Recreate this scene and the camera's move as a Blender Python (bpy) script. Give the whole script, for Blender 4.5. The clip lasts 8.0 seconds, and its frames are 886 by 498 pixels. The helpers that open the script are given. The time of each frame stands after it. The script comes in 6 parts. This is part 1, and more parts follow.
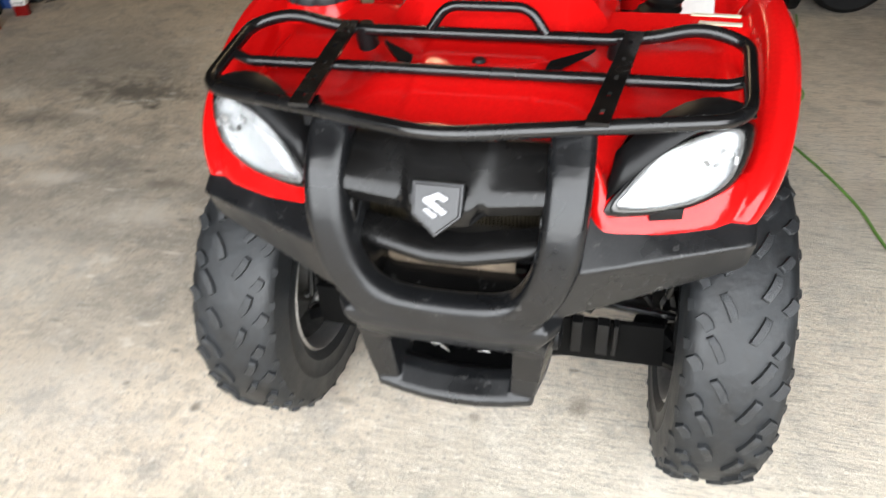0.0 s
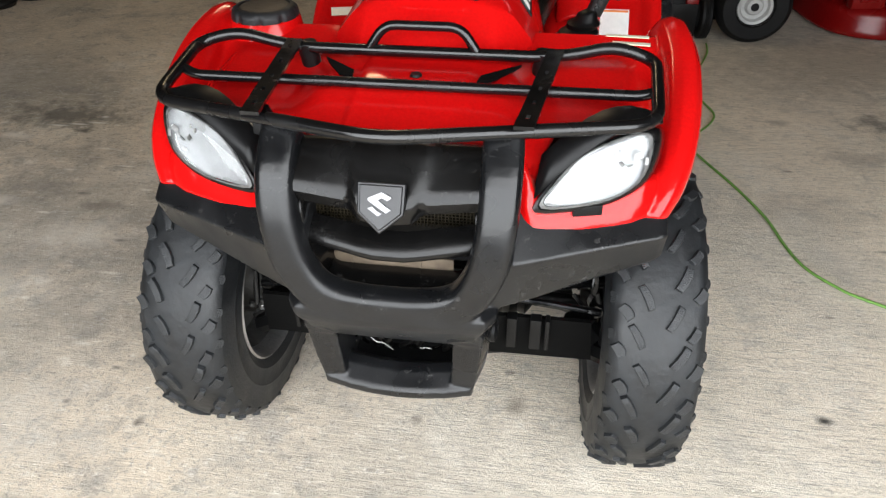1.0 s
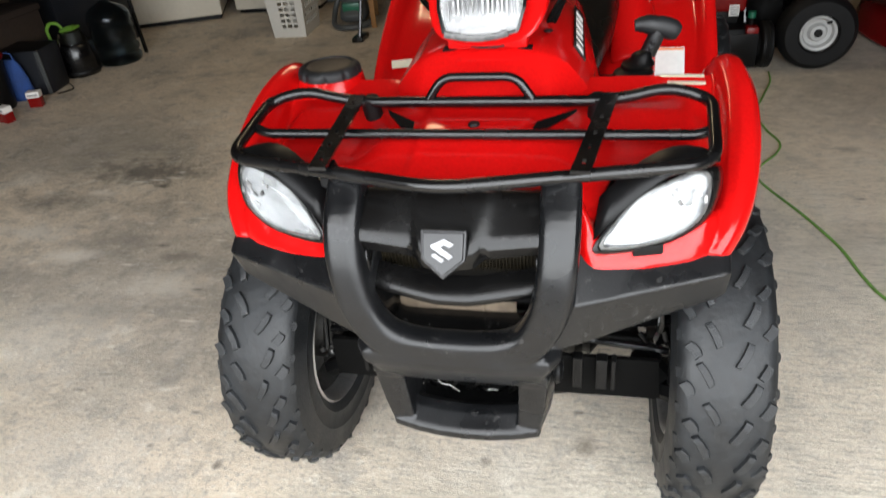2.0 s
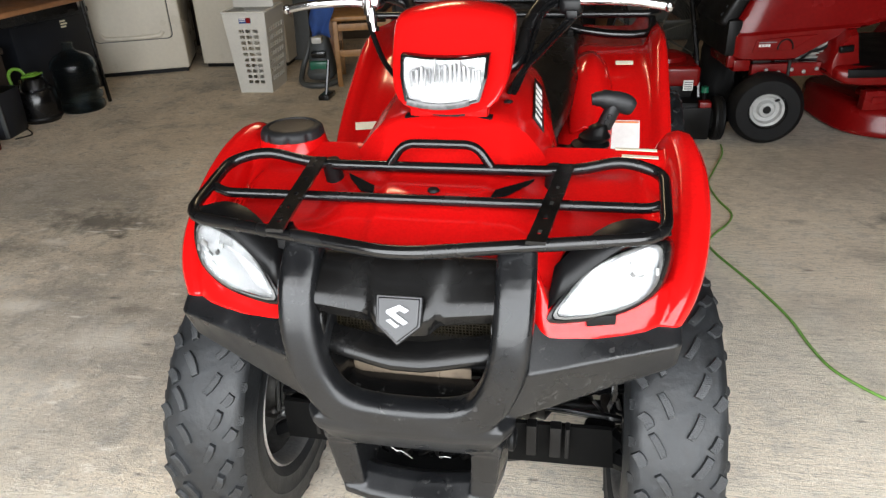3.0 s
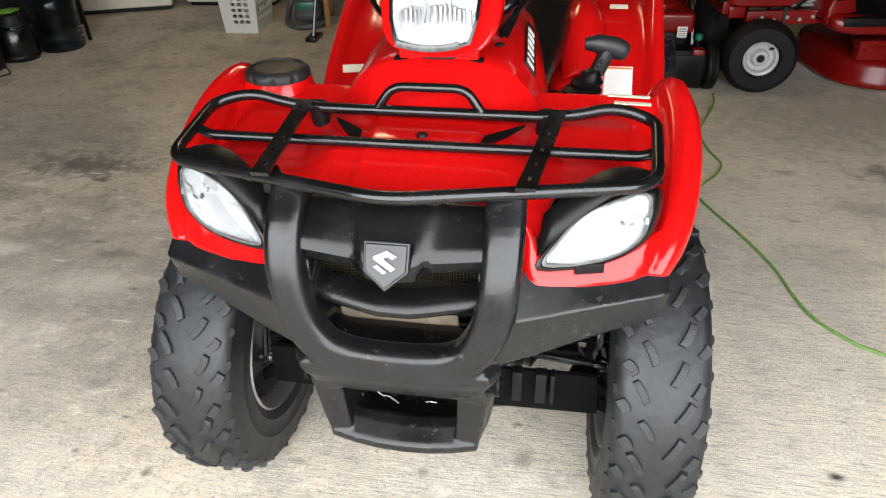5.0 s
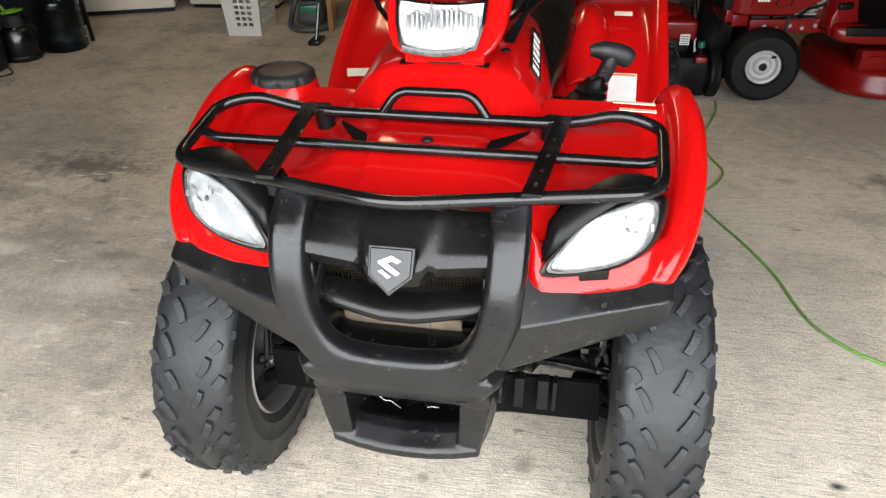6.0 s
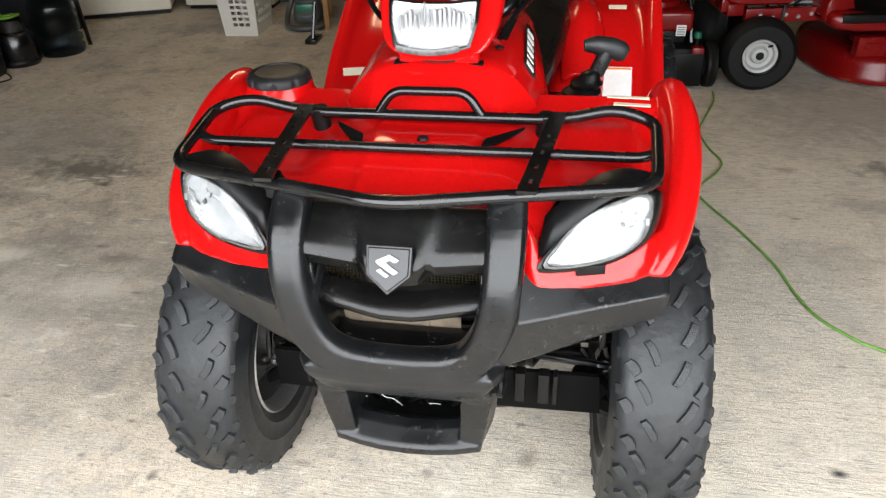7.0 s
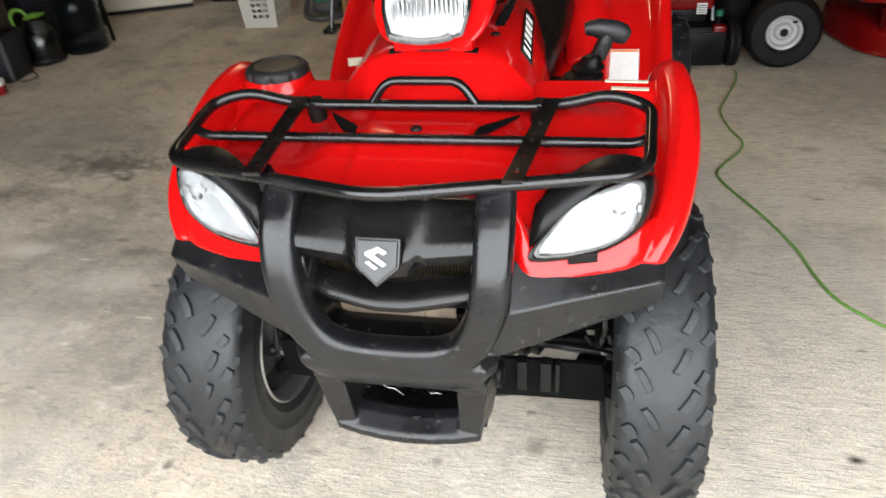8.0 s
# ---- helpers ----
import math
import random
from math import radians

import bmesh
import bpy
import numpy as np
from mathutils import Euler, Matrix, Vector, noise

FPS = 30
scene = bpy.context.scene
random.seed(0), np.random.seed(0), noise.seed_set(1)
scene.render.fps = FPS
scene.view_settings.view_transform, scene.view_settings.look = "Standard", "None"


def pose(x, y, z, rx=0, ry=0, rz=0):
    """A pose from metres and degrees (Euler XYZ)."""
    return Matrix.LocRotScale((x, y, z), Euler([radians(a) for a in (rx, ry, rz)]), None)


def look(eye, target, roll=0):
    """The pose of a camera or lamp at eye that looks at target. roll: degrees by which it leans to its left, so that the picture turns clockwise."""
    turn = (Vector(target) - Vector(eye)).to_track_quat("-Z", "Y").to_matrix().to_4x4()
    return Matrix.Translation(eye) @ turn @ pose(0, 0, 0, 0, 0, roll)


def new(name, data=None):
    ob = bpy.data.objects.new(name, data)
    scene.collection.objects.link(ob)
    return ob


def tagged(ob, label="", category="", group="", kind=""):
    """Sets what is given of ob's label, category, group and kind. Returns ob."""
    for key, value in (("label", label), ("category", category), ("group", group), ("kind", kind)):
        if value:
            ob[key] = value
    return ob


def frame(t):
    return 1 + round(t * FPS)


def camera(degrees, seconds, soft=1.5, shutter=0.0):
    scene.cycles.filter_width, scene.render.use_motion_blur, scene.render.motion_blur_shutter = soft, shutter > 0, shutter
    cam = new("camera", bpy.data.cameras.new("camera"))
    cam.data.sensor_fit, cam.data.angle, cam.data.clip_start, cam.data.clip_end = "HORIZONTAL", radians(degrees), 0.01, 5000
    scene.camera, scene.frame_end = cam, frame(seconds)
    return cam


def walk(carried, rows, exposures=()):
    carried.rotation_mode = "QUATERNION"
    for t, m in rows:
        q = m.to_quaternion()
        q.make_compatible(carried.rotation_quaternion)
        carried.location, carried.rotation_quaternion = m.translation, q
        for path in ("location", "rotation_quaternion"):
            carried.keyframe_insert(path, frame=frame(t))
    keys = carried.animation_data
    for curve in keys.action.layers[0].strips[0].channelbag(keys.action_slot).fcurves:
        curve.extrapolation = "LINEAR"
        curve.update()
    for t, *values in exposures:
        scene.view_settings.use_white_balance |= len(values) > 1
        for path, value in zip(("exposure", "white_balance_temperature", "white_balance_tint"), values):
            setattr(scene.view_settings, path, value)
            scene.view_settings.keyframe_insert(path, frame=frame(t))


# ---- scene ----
cam = camera(63.13, 8.0, soft=1.3, shutter=0.5)
# seconds, x, y, z, yaw, pitch, roll
ROWS = [
    (0.0, 0.203, -1.076, 1.248, 13.71, -37.42, 2.85),
    (0.1, 0.202, -1.096, 1.251, 14.40, -37.80, 2.60),
    (0.2, 0.201, -1.111, 1.254, 13.17, -37.68, 2.33),
    (0.3, 0.200, -1.123, 1.255, 11.10, -36.00, 1.40),
    (0.4, 0.199, -1.133, 1.257, 9.70, -35.35, 0.60),
    (0.5, 0.198, -1.141, 1.258, 8.88, -35.26, 0.20),
    (1.0, 0.212, -1.163, 1.260, 8.86, -35.34, 0.75),
    (1.5, 0.216, -1.173, 1.264, 9.73, -34.66, 1.14),
    (1.8, 0.220, -1.178, 1.269, 10.40, -34.11, 1.36),
    (1.9, 0.220, -1.179, 1.275, 11.60, -32.90, 3.40),
    (2.0, 0.220, -1.180, 1.282, 12.18, -32.10, 5.06),
    (2.2, 0.221, -1.179, 1.291, 11.90, -29.98, 3.72),
    (3.3, 0.227, -1.174, 1.297, 10.12, -27.62, 2.20),
    (3.5, 0.225, -1.176, 1.300, 10.26, -27.56, 2.07),
    (4.0, 0.226, -1.167, 1.295, 9.09, -29.93, 1.54),
    (4.2, 0.229, -1.163, 1.292, 9.25, -31.92, 1.72),
    (5.5, 0.219, -1.167, 1.287, 9.88, -31.79, 0.81),
    (6.0, 0.216, -1.165, 1.287, 10.02, -31.56, 0.59),
    (6.5, 0.217, -1.166, 1.286, 10.25, -32.36, 0.55),
    (7.0, 0.224, -1.169, 1.295, 9.53, -31.95, 1.72),
    (7.5, 0.234, -1.167, 1.290, 8.68, -32.24, 1.47),
    (7.7, 0.243, -1.161, 1.289, 10.30, -33.50, 1.80),
    (7.8, 0.251, -1.159, 1.289, 9.92, -33.61, 2.17),
    (8.0, 0.280, -1.153, 1.296, 11.08, -32.97, 3.91),
]
EXPOSURES = [(0.0, 0.10), (0.2, 0.0), (0.5, -0.25), (1.0, -0.22), (1.5, -0.18), (2.0, -0.16), (2.2, -0.06), (3.3, 0.12), (4.0, 0.12), (5.5, 0.09), (8.0, 0.08)]
walk(cam, [(t, pose(x, y, z, 90 + pitch, roll, yaw)) for t, x, y, z, yaw, pitch, roll in ROWS], EXPOSURES)

# ---- sky and daylight ----
ROOM = pose(0, 0, 0, 0, 0, 12)          # the garage stands 12 degrees off the quad bike's axis
world = bpy.data.worlds.new("world")
scene.world = world
world.use_nodes = True
sky = world.node_tree.nodes.new("ShaderNodeTexSky")
sky.sky_type, sky.sun_disc = "NISHITA", False
sky.sun_elevation, sky.sun_rotation = radians(50), radians(20)
background = world.node_tree.nodes["Background"]
background.inputs["Strength"].default_value = 0.15
world.node_tree.links.new(sky.outputs[0], background.inputs["Color"])

sun = new("sun", bpy.data.lights.new("sun", "SUN"))
sun.data.energy, sun.data.angle, sun.data.color = 2.5, radians(6), (1.0, 0.95, 0.88)
sun.matrix_world = look((3, 8, 10), (0, 0, 0))

# sky light in the wide open garage door behind the camera
daylight = new("door_daylight", bpy.data.lights.new("door_daylight", "AREA"))
daylight.data.shape, daylight.data.size, daylight.data.size_y = "RECTANGLE", 4.4, 1.8
daylight.data.energy, daylight.data.color = 220, (0.965, 0.985, 1.0)
daylight.matrix_world = ROOM @ pose(-0.3, -1.82, 1.25, 66, 0, 0)

# warm strip light under the ceiling at the back of the garage
strip = new("strip_light", bpy.data.lights.new("strip_light", "AREA"))
strip.data.shape, strip.data.size, strip.data.size_y = "RECTANGLE", 0.09, 1.2
strip.data.energy, strip.data.color = 13, (1.0, 0.78, 0.48)
strip.matrix_world = pose(-0.6, 2.3, 2.49, 0, 0, -14)

# ---- materials ----
def material(name, colour, rough=0.5, metal=0.0, vary=0.15, scale=6.0, fine=80.0, bump=0.05, coat=0.0, tint=None, gloss_vary=0.1, spec=0.5, scuff=0.0, edge=0.0):
    """A surface with colour variation at two scales, fine relief and uneven gloss."""
    m = bpy.data.materials.new(name)
    m.use_nodes = True
    n, link = m.node_tree.nodes, m.node_tree.links
    b = n["Principled BSDF"]
    co = n.new("ShaderNodeTexCoord")
    big, small = n.new("ShaderNodeTexNoise"), n.new("ShaderNodeTexNoise")
    big.inputs["Scale"].default_value, big.inputs["Detail"].default_value = scale, 5
    small.inputs["Scale"].default_value, small.inputs["Detail"].default_value = fine, 4
    for t in (big, small):
        link.new(co.outputs["Object"], t.inputs["Vector"])
    add = n.new("ShaderNodeMath")
    add.operation = "ADD"
    link.new(big.outputs[0], add.inputs[0])
    link.new(small.outputs[0], add.inputs[1])
    ramp = n.new("ShaderNodeMapRange")
    ramp.inputs["From Min"].default_value, ramp.inputs["From Max"].default_value = 0.7, 1.3
    link.new(add.outputs[0], ramp.inputs["Value"])
    mix = n.new("ShaderNodeMix")
    mix.data_type = "RGBA"
    dark = tuple(c * (1 - vary) for c in colour)
    light = tint or tuple(min(1, c * (1 + vary)) for c in colour)
    mix.inputs["A"].default_value, mix.inputs["B"].default_value = (*dark, 1), (*light, 1)
    link.new(ramp.outputs[0], mix.inputs["Factor"])
    surface = mix.outputs["Result"]
    if scuff:
        # pale scratches and dust gathered in patches
        scratch, patch = n.new("ShaderNodeTexNoise"), n.new("ShaderNodeTexNoise")
        scratch.inputs["Scale"].default_value, scratch.inputs["Detail"].default_value, scratch.inputs["Roughness"].default_value = 90, 8, 0.75
        patch.inputs["Scale"].default_value, patch.inputs["Detail"].default_value = 16, 3
        link.new(co.outputs["Object"], scratch.inputs["Vector"])
        link.new(co.outputs["Object"], patch.inputs["Vector"])
        fs, fp = n.new("ShaderNodeMapRange"), n.new("ShaderNodeMapRange")
        for f, a, z in ((fs, 0.56, 0.70), (fp, 0.52, 0.66)):
            f.inputs["From Min"].default_value, f.inputs["From Max"].default_value = a, z
        link.new(scratch.outputs[0], fs.inputs["Value"])
        link.new(patch.outputs[0], fp.inputs["Value"])
        both, worn = n.new("ShaderNodeMath"), n.new("ShaderNodeMix")
        both.operation = "MULTIPLY"
        link.new(fs.outputs[0], both.inputs[0])
        link.new(fp.outputs[0], both.inputs[1])
        worn.data_type = "RGBA"
        worn.inputs["B"].default_value = (scuff, scuff * 0.98, scuff * 0.94, 1)
        link.new(both.outputs[0], worn.inputs["Factor"])
        link.new(surface, worn.inputs["A"])
        surface = worn.outputs["Result"]
    if edge:
        # pale rubbed edges, broken up
        geo, rub, gate = n.new("ShaderNodeNewGeometry"), n.new("ShaderNodeMapRange"), n.new("ShaderNodeMapRange")
        rub.inputs["From Min"].default_value, rub.inputs["From Max"].default_value = 0.52, 0.58
        link.new(geo.outputs["Pointiness"], rub.inputs["Value"])
        gate.inputs["From Min"].default_value, gate.inputs["From Max"].default_value = 0.48, 0.62
        chips = n.new("ShaderNodeTexNoise")
        chips.inputs["Scale"].default_value, chips.inputs["Detail"].default_value, chips.inputs["Roughness"].default_value = 38, 7, 0.7
        link.new(co.outputs["Object"], chips.inputs["Vector"])
        link.new(chips.outputs[0], gate.inputs["Value"])
        amount, chipped = n.new("ShaderNodeMath"), n.new("ShaderNodeMix")
        amount.operation, chipped.data_type = "MULTIPLY", "RGBA"
        link.new(rub.outputs[0], amount.inputs[0])
        link.new(gate.outputs[0], amount.inputs[1])
        chipped.inputs["B"].default_value = (edge, edge, edge * 0.97, 1)
        link.new(amount.outputs[0], chipped.inputs["Factor"])
        link.new(surface, chipped.inputs["A"])
        surface = chipped.outputs["Result"]
    link.new(surface, b.inputs["Base Color"])
    rr = n.new("ShaderNodeMapRange")
    rr.inputs["From Min"].default_value, rr.inputs["From Max"].default_value = 0.3, 0.7
    rr.inputs["To Min"].default_value, rr.inputs["To Max"].default_value = max(0.02, rough - gloss_vary), min(1, rough + gloss_vary)
    link.new(big.outputs[0], rr.inputs["Value"])
    link.new(rr.outputs[0], b.inputs["Roughness"])
    b.inputs["Metallic"].default_value = metal
    b.inputs["Specular IOR Level"].default_value = spec
    b.inputs["Coat Weight"].default_value = coat
    b.inputs["Coat Roughness"].default_value = 0.08
    if bump:
        bp = n.new("ShaderNodeBump")
        bp.inputs["Strength"].default_value, bp.inputs["Distance"].default_value = bump, 0.004
        link.new(small.outputs[0], bp.inputs["Height"])
        link.new(bp.outputs[0], b.inputs["Normal"])
    return m


def glass(name, colour=(1, 1, 1), rough=0.02, ior=1.45):
    m = bpy.data.materials.new(name)
    m.use_nodes = True
    b = m.node_tree.nodes["Principled BSDF"]
    b.inputs["Base Color"].default_value = (*colour, 1)
    b.inputs["Roughness"].default_value, b.inputs["IOR"].default_value = rough, ior
    b.inputs["Transmission Weight"].default_value = 1.0
    return m


RED = material("red_plastic", (0.51, 0.004, 0.004), 0.15, vary=0.12, scale=3, fine=200, bump=0.01, coat=0.10, gloss_vary=0.05, spec=0.34)
RED_PAINT = material("red_mower_paint", (0.185, 0.004, 0.004), 0.25, vary=0.15, scale=4, fine=60, bump=0.02, spec=0.36, gloss_vary=0.05)
BLACK = material("bumper_black_plastic", (0.0030, 0.0029, 0.0029), 0.25, vary=0.5, scale=9, fine=300, bump=0.025, gloss_vary=0.06, scuff=0.045, spec=0.33)
MOULD = material("scuffed_bumper_moulding", (0.0058, 0.0061, 0.0068), 0.31, vary=0.5, scale=9, fine=300, bump=0.03, gloss_vary=0.14, scuff=0.085, spec=0.40, edge=0.045)
SATIN = material("satin_black_steel", (0.0032, 0.0032, 0.0035), 0.24, vary=0.3, scale=12, fine=200, bump=0.03, scuff=0.03)
DEEP = material("dull_black_plastic", (0.0038, 0.0038, 0.004), 0.45, vary=0.3, scale=10, fine=150, bump=0.1, spec=0.25)
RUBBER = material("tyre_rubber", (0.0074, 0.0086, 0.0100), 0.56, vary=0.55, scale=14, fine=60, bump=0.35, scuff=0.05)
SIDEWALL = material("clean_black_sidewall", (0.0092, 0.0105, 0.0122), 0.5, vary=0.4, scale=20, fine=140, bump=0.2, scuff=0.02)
LUG = material("worn_tyre_lug_rubber", (0.0120, 0.0134, 0.0150), 0.5, vary=0.7, scale=45, fine=420, bump=0.45, scuff=0.22)
STEEL = material("rim_steel", (0.42, 0.42, 0.42), 0.38, metal=0.9, vary=0.2, scale=14, fine=120, bump=0.05)
CHROME = material("polished_lever_alloy", (0.55, 0.54, 0.54), 0.20, metal=1.0, vary=0.08, scale=10, fine=100, bump=0.02)
GREASE = material("dirty_suspension_steel", (0.035, 0.033, 0.030), 0.5, metal=0.4, vary=0.5, scale=18, fine=90, bump=0.3)
BARREL = material("dusty_wheel_dish", (0.050, 0.049, 0.047), 0.55, metal=0.3, vary=0.5, scale=14, fine=80, bump=0.2)
VINYL = material("seat_vinyl", (0.006, 0.005, 0.004), 0.30, vary=0.2, scale=8, fine=400, bump=0.10)
WHITE_PRINT = material("white_sticker", (0.80, 0.79, 0.76), 0.4, vary=0.05, scale=10, fine=80, bump=0)
CREAM_PRINT = material("cream_sticker", (0.72, 0.66, 0.50), 0.45, vary=0.08, scale=14, fine=80, bump=0)
ORANGE_PRINT = material("orange_print", (0.75, 0.22, 0.05), 0.45, vary=0.08, bump=0)
GREY_PRINT = material("grey_print", (0.20, 0.20, 0.21), 0.5, vary=0.1, bump=0)
SILVER = material("badge_silver", (0.22, 0.22, 0.225), 0.3, metal=0.9, vary=0.1, scale=30, bump=0.02)
BADGE = material("badge_dark_grey", (0.0075, 0.0075, 0.0085), 0.32, vary=0.25, scale=20, bump=0.05)
TAN = material("tan_splash_plate", (0.17, 0.13, 0.09), 0.7, vary=0.25, scale=12, fine=60, bump=0.2)
LENS = glass("clear_headlight_plastic", (0.97, 0.98, 0.98), 0.04, 1.35)
REFLECTOR = material("headlight_reflector", (0.215, 0.22, 0.225), 0.30, metal=0.35, vary=0.2, scale=20, fine=60, bump=0.1)
POD_REFLECTOR = material("bright_reflector", (0.32, 0.32, 0.325), 0.26, metal=0.4, vary=0.12, scale=20, fine=60, bump=0.1)
FROST = material("frosted_lens_edge", (0.085, 0.085, 0.083), 0.3, vary=0.3, scale=30, fine=120, bump=0.1)
ENAMEL = material("white_appliance_enamel", (0.62, 0.575, 0.485), 0.32, vary=0.05, scale=2, fine=40, bump=0.02)
BASKET = material("white_basket_plastic", (0.60, 0.585, 0.54), 0.42, vary=0.05, scale=5, fine=80, bump=0.03)
WOOD = material("brown_table_wood", (0.30, 0.14, 0.06), 0.45, vary=0.3, scale=7, fine=40, bump=0.08)
PINE = material("honey_chair_wood", (0.30, 0.15, 0.05), 0.45, vary=0.2, scale=9, fine=50, bump=0.08)
NAVY = material("navy_box_board", (0.0045, 0.006, 0.010), 0.5, vary=0.25, scale=5, fine=60, bump=0.1)
JUG = glass("blue_tinted_jug_plastic", (0.40, 0.50, 0.57), 0.16, 1.30)
SMOKE = glass("clear_dust_cup_plastic", (0.75, 0.78, 0.78), 0.08, 1.25)
LIME = material("lime_green_plastic", (0.13, 0.28, 0.03), 0.4, vary=0.1, bump=0.02)
DUST = material("dusty_brown_cap_top", (0.050, 0.038, 0.026), 0.55, vary=0.4, scale=30, fine=200, bump=0.2)
HOOD = material("matte_black_lamp_hood", (0.0040, 0.0040, 0.0043), 0.38, vary=0.3, scale=10, fine=200, bump=0.05, spec=0.22)
GRIP = material("matte_black_grip_rubber", (0.0060, 0.0065, 0.0075), 0.55, vary=0.2, scale=15, fine=300, bump=0.1)
MESH = material("dusty_grille_mesh_plastic", (0.014, 0.011, 0.006), 0.6, vary=0.4, scale=30, spec=0.12)
# near-black that carries the shade of gaps and recesses in its colour
SHADED_BLACK = material("shaded_black_plastic", (0.002, 0.002, 0.002), 0.8, vary=0.3, spec=0.1)
BROWN_BOARD = material("dark_brown_cardboard", (0.022, 0.012, 0.007), 0.8, vary=0.3, scale=8, fine=60, bump=0.1)
CORD = material("green_extension_cord", (0.13, 0.28, 0.05), 0.5, vary=0.35, bump=0.05)
PUTTY = material("putty_grey_fan_enamel", (0.045, 0.043, 0.035), 0.45, vary=0.15, bump=0.03)
GREY = material("grey_plastic", (0.060, 0.064, 0.064), 0.5, vary=0.15, bump=0.05)
TEAL = material("green_cap_plastic", (0.01, 0.13, 0.07), 0.4, vary=0.1, bump=0.02)
BLUE = material("blue_cloth", (0.02, 0.06, 0.22), 0.85, vary=0.3, scale=12, fine=200, bump=0.4)
TURF = material("black_turf_tyre", (0.0045, 0.0046, 0.005), 0.6, vary=0.3, scale=18, fine=140, bump=0.2, spec=0.25)
WHEEL_WHITE = material("white_mower_rim", (0.45, 0.45, 0.44), 0.4, vary=0.12, scale=12, bump=0.05)
ALLOY = material("cast_engine_alloy", (0.40, 0.39, 0.37), 0.45, metal=0.7, vary=0.25, scale=20, bump=0.2)
WALL = material("garage_wall_board", (0.075, 0.055, 0.038), 0.8, vary=0.12, scale=1.5, fine=30, bump=0.1)
CEILING = material("bare_wood_ceiling", (0.05, 0.034, 0.021), 0.85, vary=0.08, scale=1, fine=30, bump=0.1)
DRIVE = material("driveway_concrete", (0.42, 0.40, 0.36), 0.85, vary=0.15, scale=0.8, fine=30, bump=0.3)


def concrete():
    """Broom-finished slab: fine parallel strokes, pits, grey blotches, dark oily patches and rust-brown spots."""
    m = bpy.data.materials.new("garage_concrete")
    m.use_nodes = True
    n, link = m.node_tree.nodes, m.node_tree.links
    b = n["Principled BSDF"]
    co = n.new("ShaderNodeTexCoord")

    def noise_at(scale, detail, stretch=(1, 1, 1), rough=0.55, turn=0.0):
        mp = n.new("ShaderNodeMapping")
        mp.inputs["Scale"].default_value = stretch
        mp.inputs["Rotation"].default_value = (0, 0, turn)
        t = n.new("ShaderNodeTexNoise")
        t.inputs["Scale"].default_value, t.inputs["Detail"].default_value, t.inputs["Roughness"].default_value = scale, detail, rough
        link.new(co.outputs["Object"], mp.inputs["Vector"])
        link.new(mp.outputs[0], t.inputs["Vector"])
        return t.outputs[0]

    def ranged(value, a, z, lo=0.0, hi=1.0):
        r = n.new("ShaderNodeMapRange")
        r.interpolation_type = "SMOOTHSTEP"
        for k, v in (("From Min", a), ("From Max", z), ("To Min", lo), ("To Max", hi)):
            r.inputs[k].default_value = v
        link.new(value, r.inputs["Value"])
        return r.outputs[0]

    def blend(a, colour, factor, mode="MIX"):
        x = n.new("ShaderNodeMix")
        x.data_type, x.blend_type = "RGBA", mode
        link.new(factor, x.inputs["Factor"])
        if a is None:
            x.inputs["A"].default_value = (0.745, 0.625, 0.475, 1)
        else:
            link.new(a, x.inputs["A"])
        x.inputs["B"].default_value = (*colour, 1)
        return x.outputs["Result"]

    def times(a, c):
        x = n.new("ShaderNodeMath")
        x.operation = "MULTIPLY"
        link.new(a, x.inputs[0])
        if isinstance(c, float):
            x.inputs[1].default_value = c
        else:
            link.new(c, x.inputs[1])
        return x.outputs[0]

    strokes = noise_at(58, 7, (0.30, 1.9, 1), 0.78, radians(-8))
    cloud, blotch, grain = noise_at(1.1, 4), noise_at(3.6, 6, rough=0.65), noise_at(75, 6, rough=0.8)
    pits = noise_at(130, 3, rough=0.6)
    wobble = noise_at(14, 4, rough=0.7)
    col = blend(None, (0.50, 0.435, 0.34), ranged(cloud, 0.38, 0.66))
    col = blend(col, (0.76, 0.70, 0.60), times(ranged(blotch, 0.52, 0.70), 0.7))
    col = blend(col, (0.27, 0.25, 0.22), times(ranged(blotch, 0.49, 0.30), 0.8))
    mottle, flecks = noise_at(11, 7, rough=0.75), noise_at(30, 7, (0.8, 1.15, 1), 0.85, radians(-20))
    col = blend(col, (0.24, 0.22, 0.19), times(ranged(mottle, 0.53, 0.65), 0.6))
    col = blend(col, (0.90, 0.85, 0.76), times(ranged(flecks, 0.56, 0.64), 0.8))
    col = blend(col, (0.17, 0.15, 0.125), times(ranged(strokes, 0.54, 0.64), 0.55))
    col = blend(col, (0.88, 0.82, 0.72), times(ranged(strokes, 0.46, 0.36), 0.65))
    col = blend(col, (0.15, 0.13, 0.11), times(ranged(grain, 0.54, 0.62), 0.70))
    col = blend(col, (0.11, 0.10, 0.085), times(ranged(pits, 0.66, 0.76), 0.45))
    skin, crumbs = noise_at(7.5, 8, (1, 1.25, 1), 0.72, radians(-12)), noise_at(42, 6, (0.9, 1.2, 1), 0.8)
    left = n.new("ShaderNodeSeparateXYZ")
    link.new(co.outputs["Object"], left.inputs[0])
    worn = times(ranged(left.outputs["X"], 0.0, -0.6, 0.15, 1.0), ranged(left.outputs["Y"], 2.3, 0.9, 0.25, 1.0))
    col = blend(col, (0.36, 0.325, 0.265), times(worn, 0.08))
    col = blend(col, (0.20, 0.18, 0.15), times(times(ranged(skin, 0.47, 0.36), 0.48), worn))
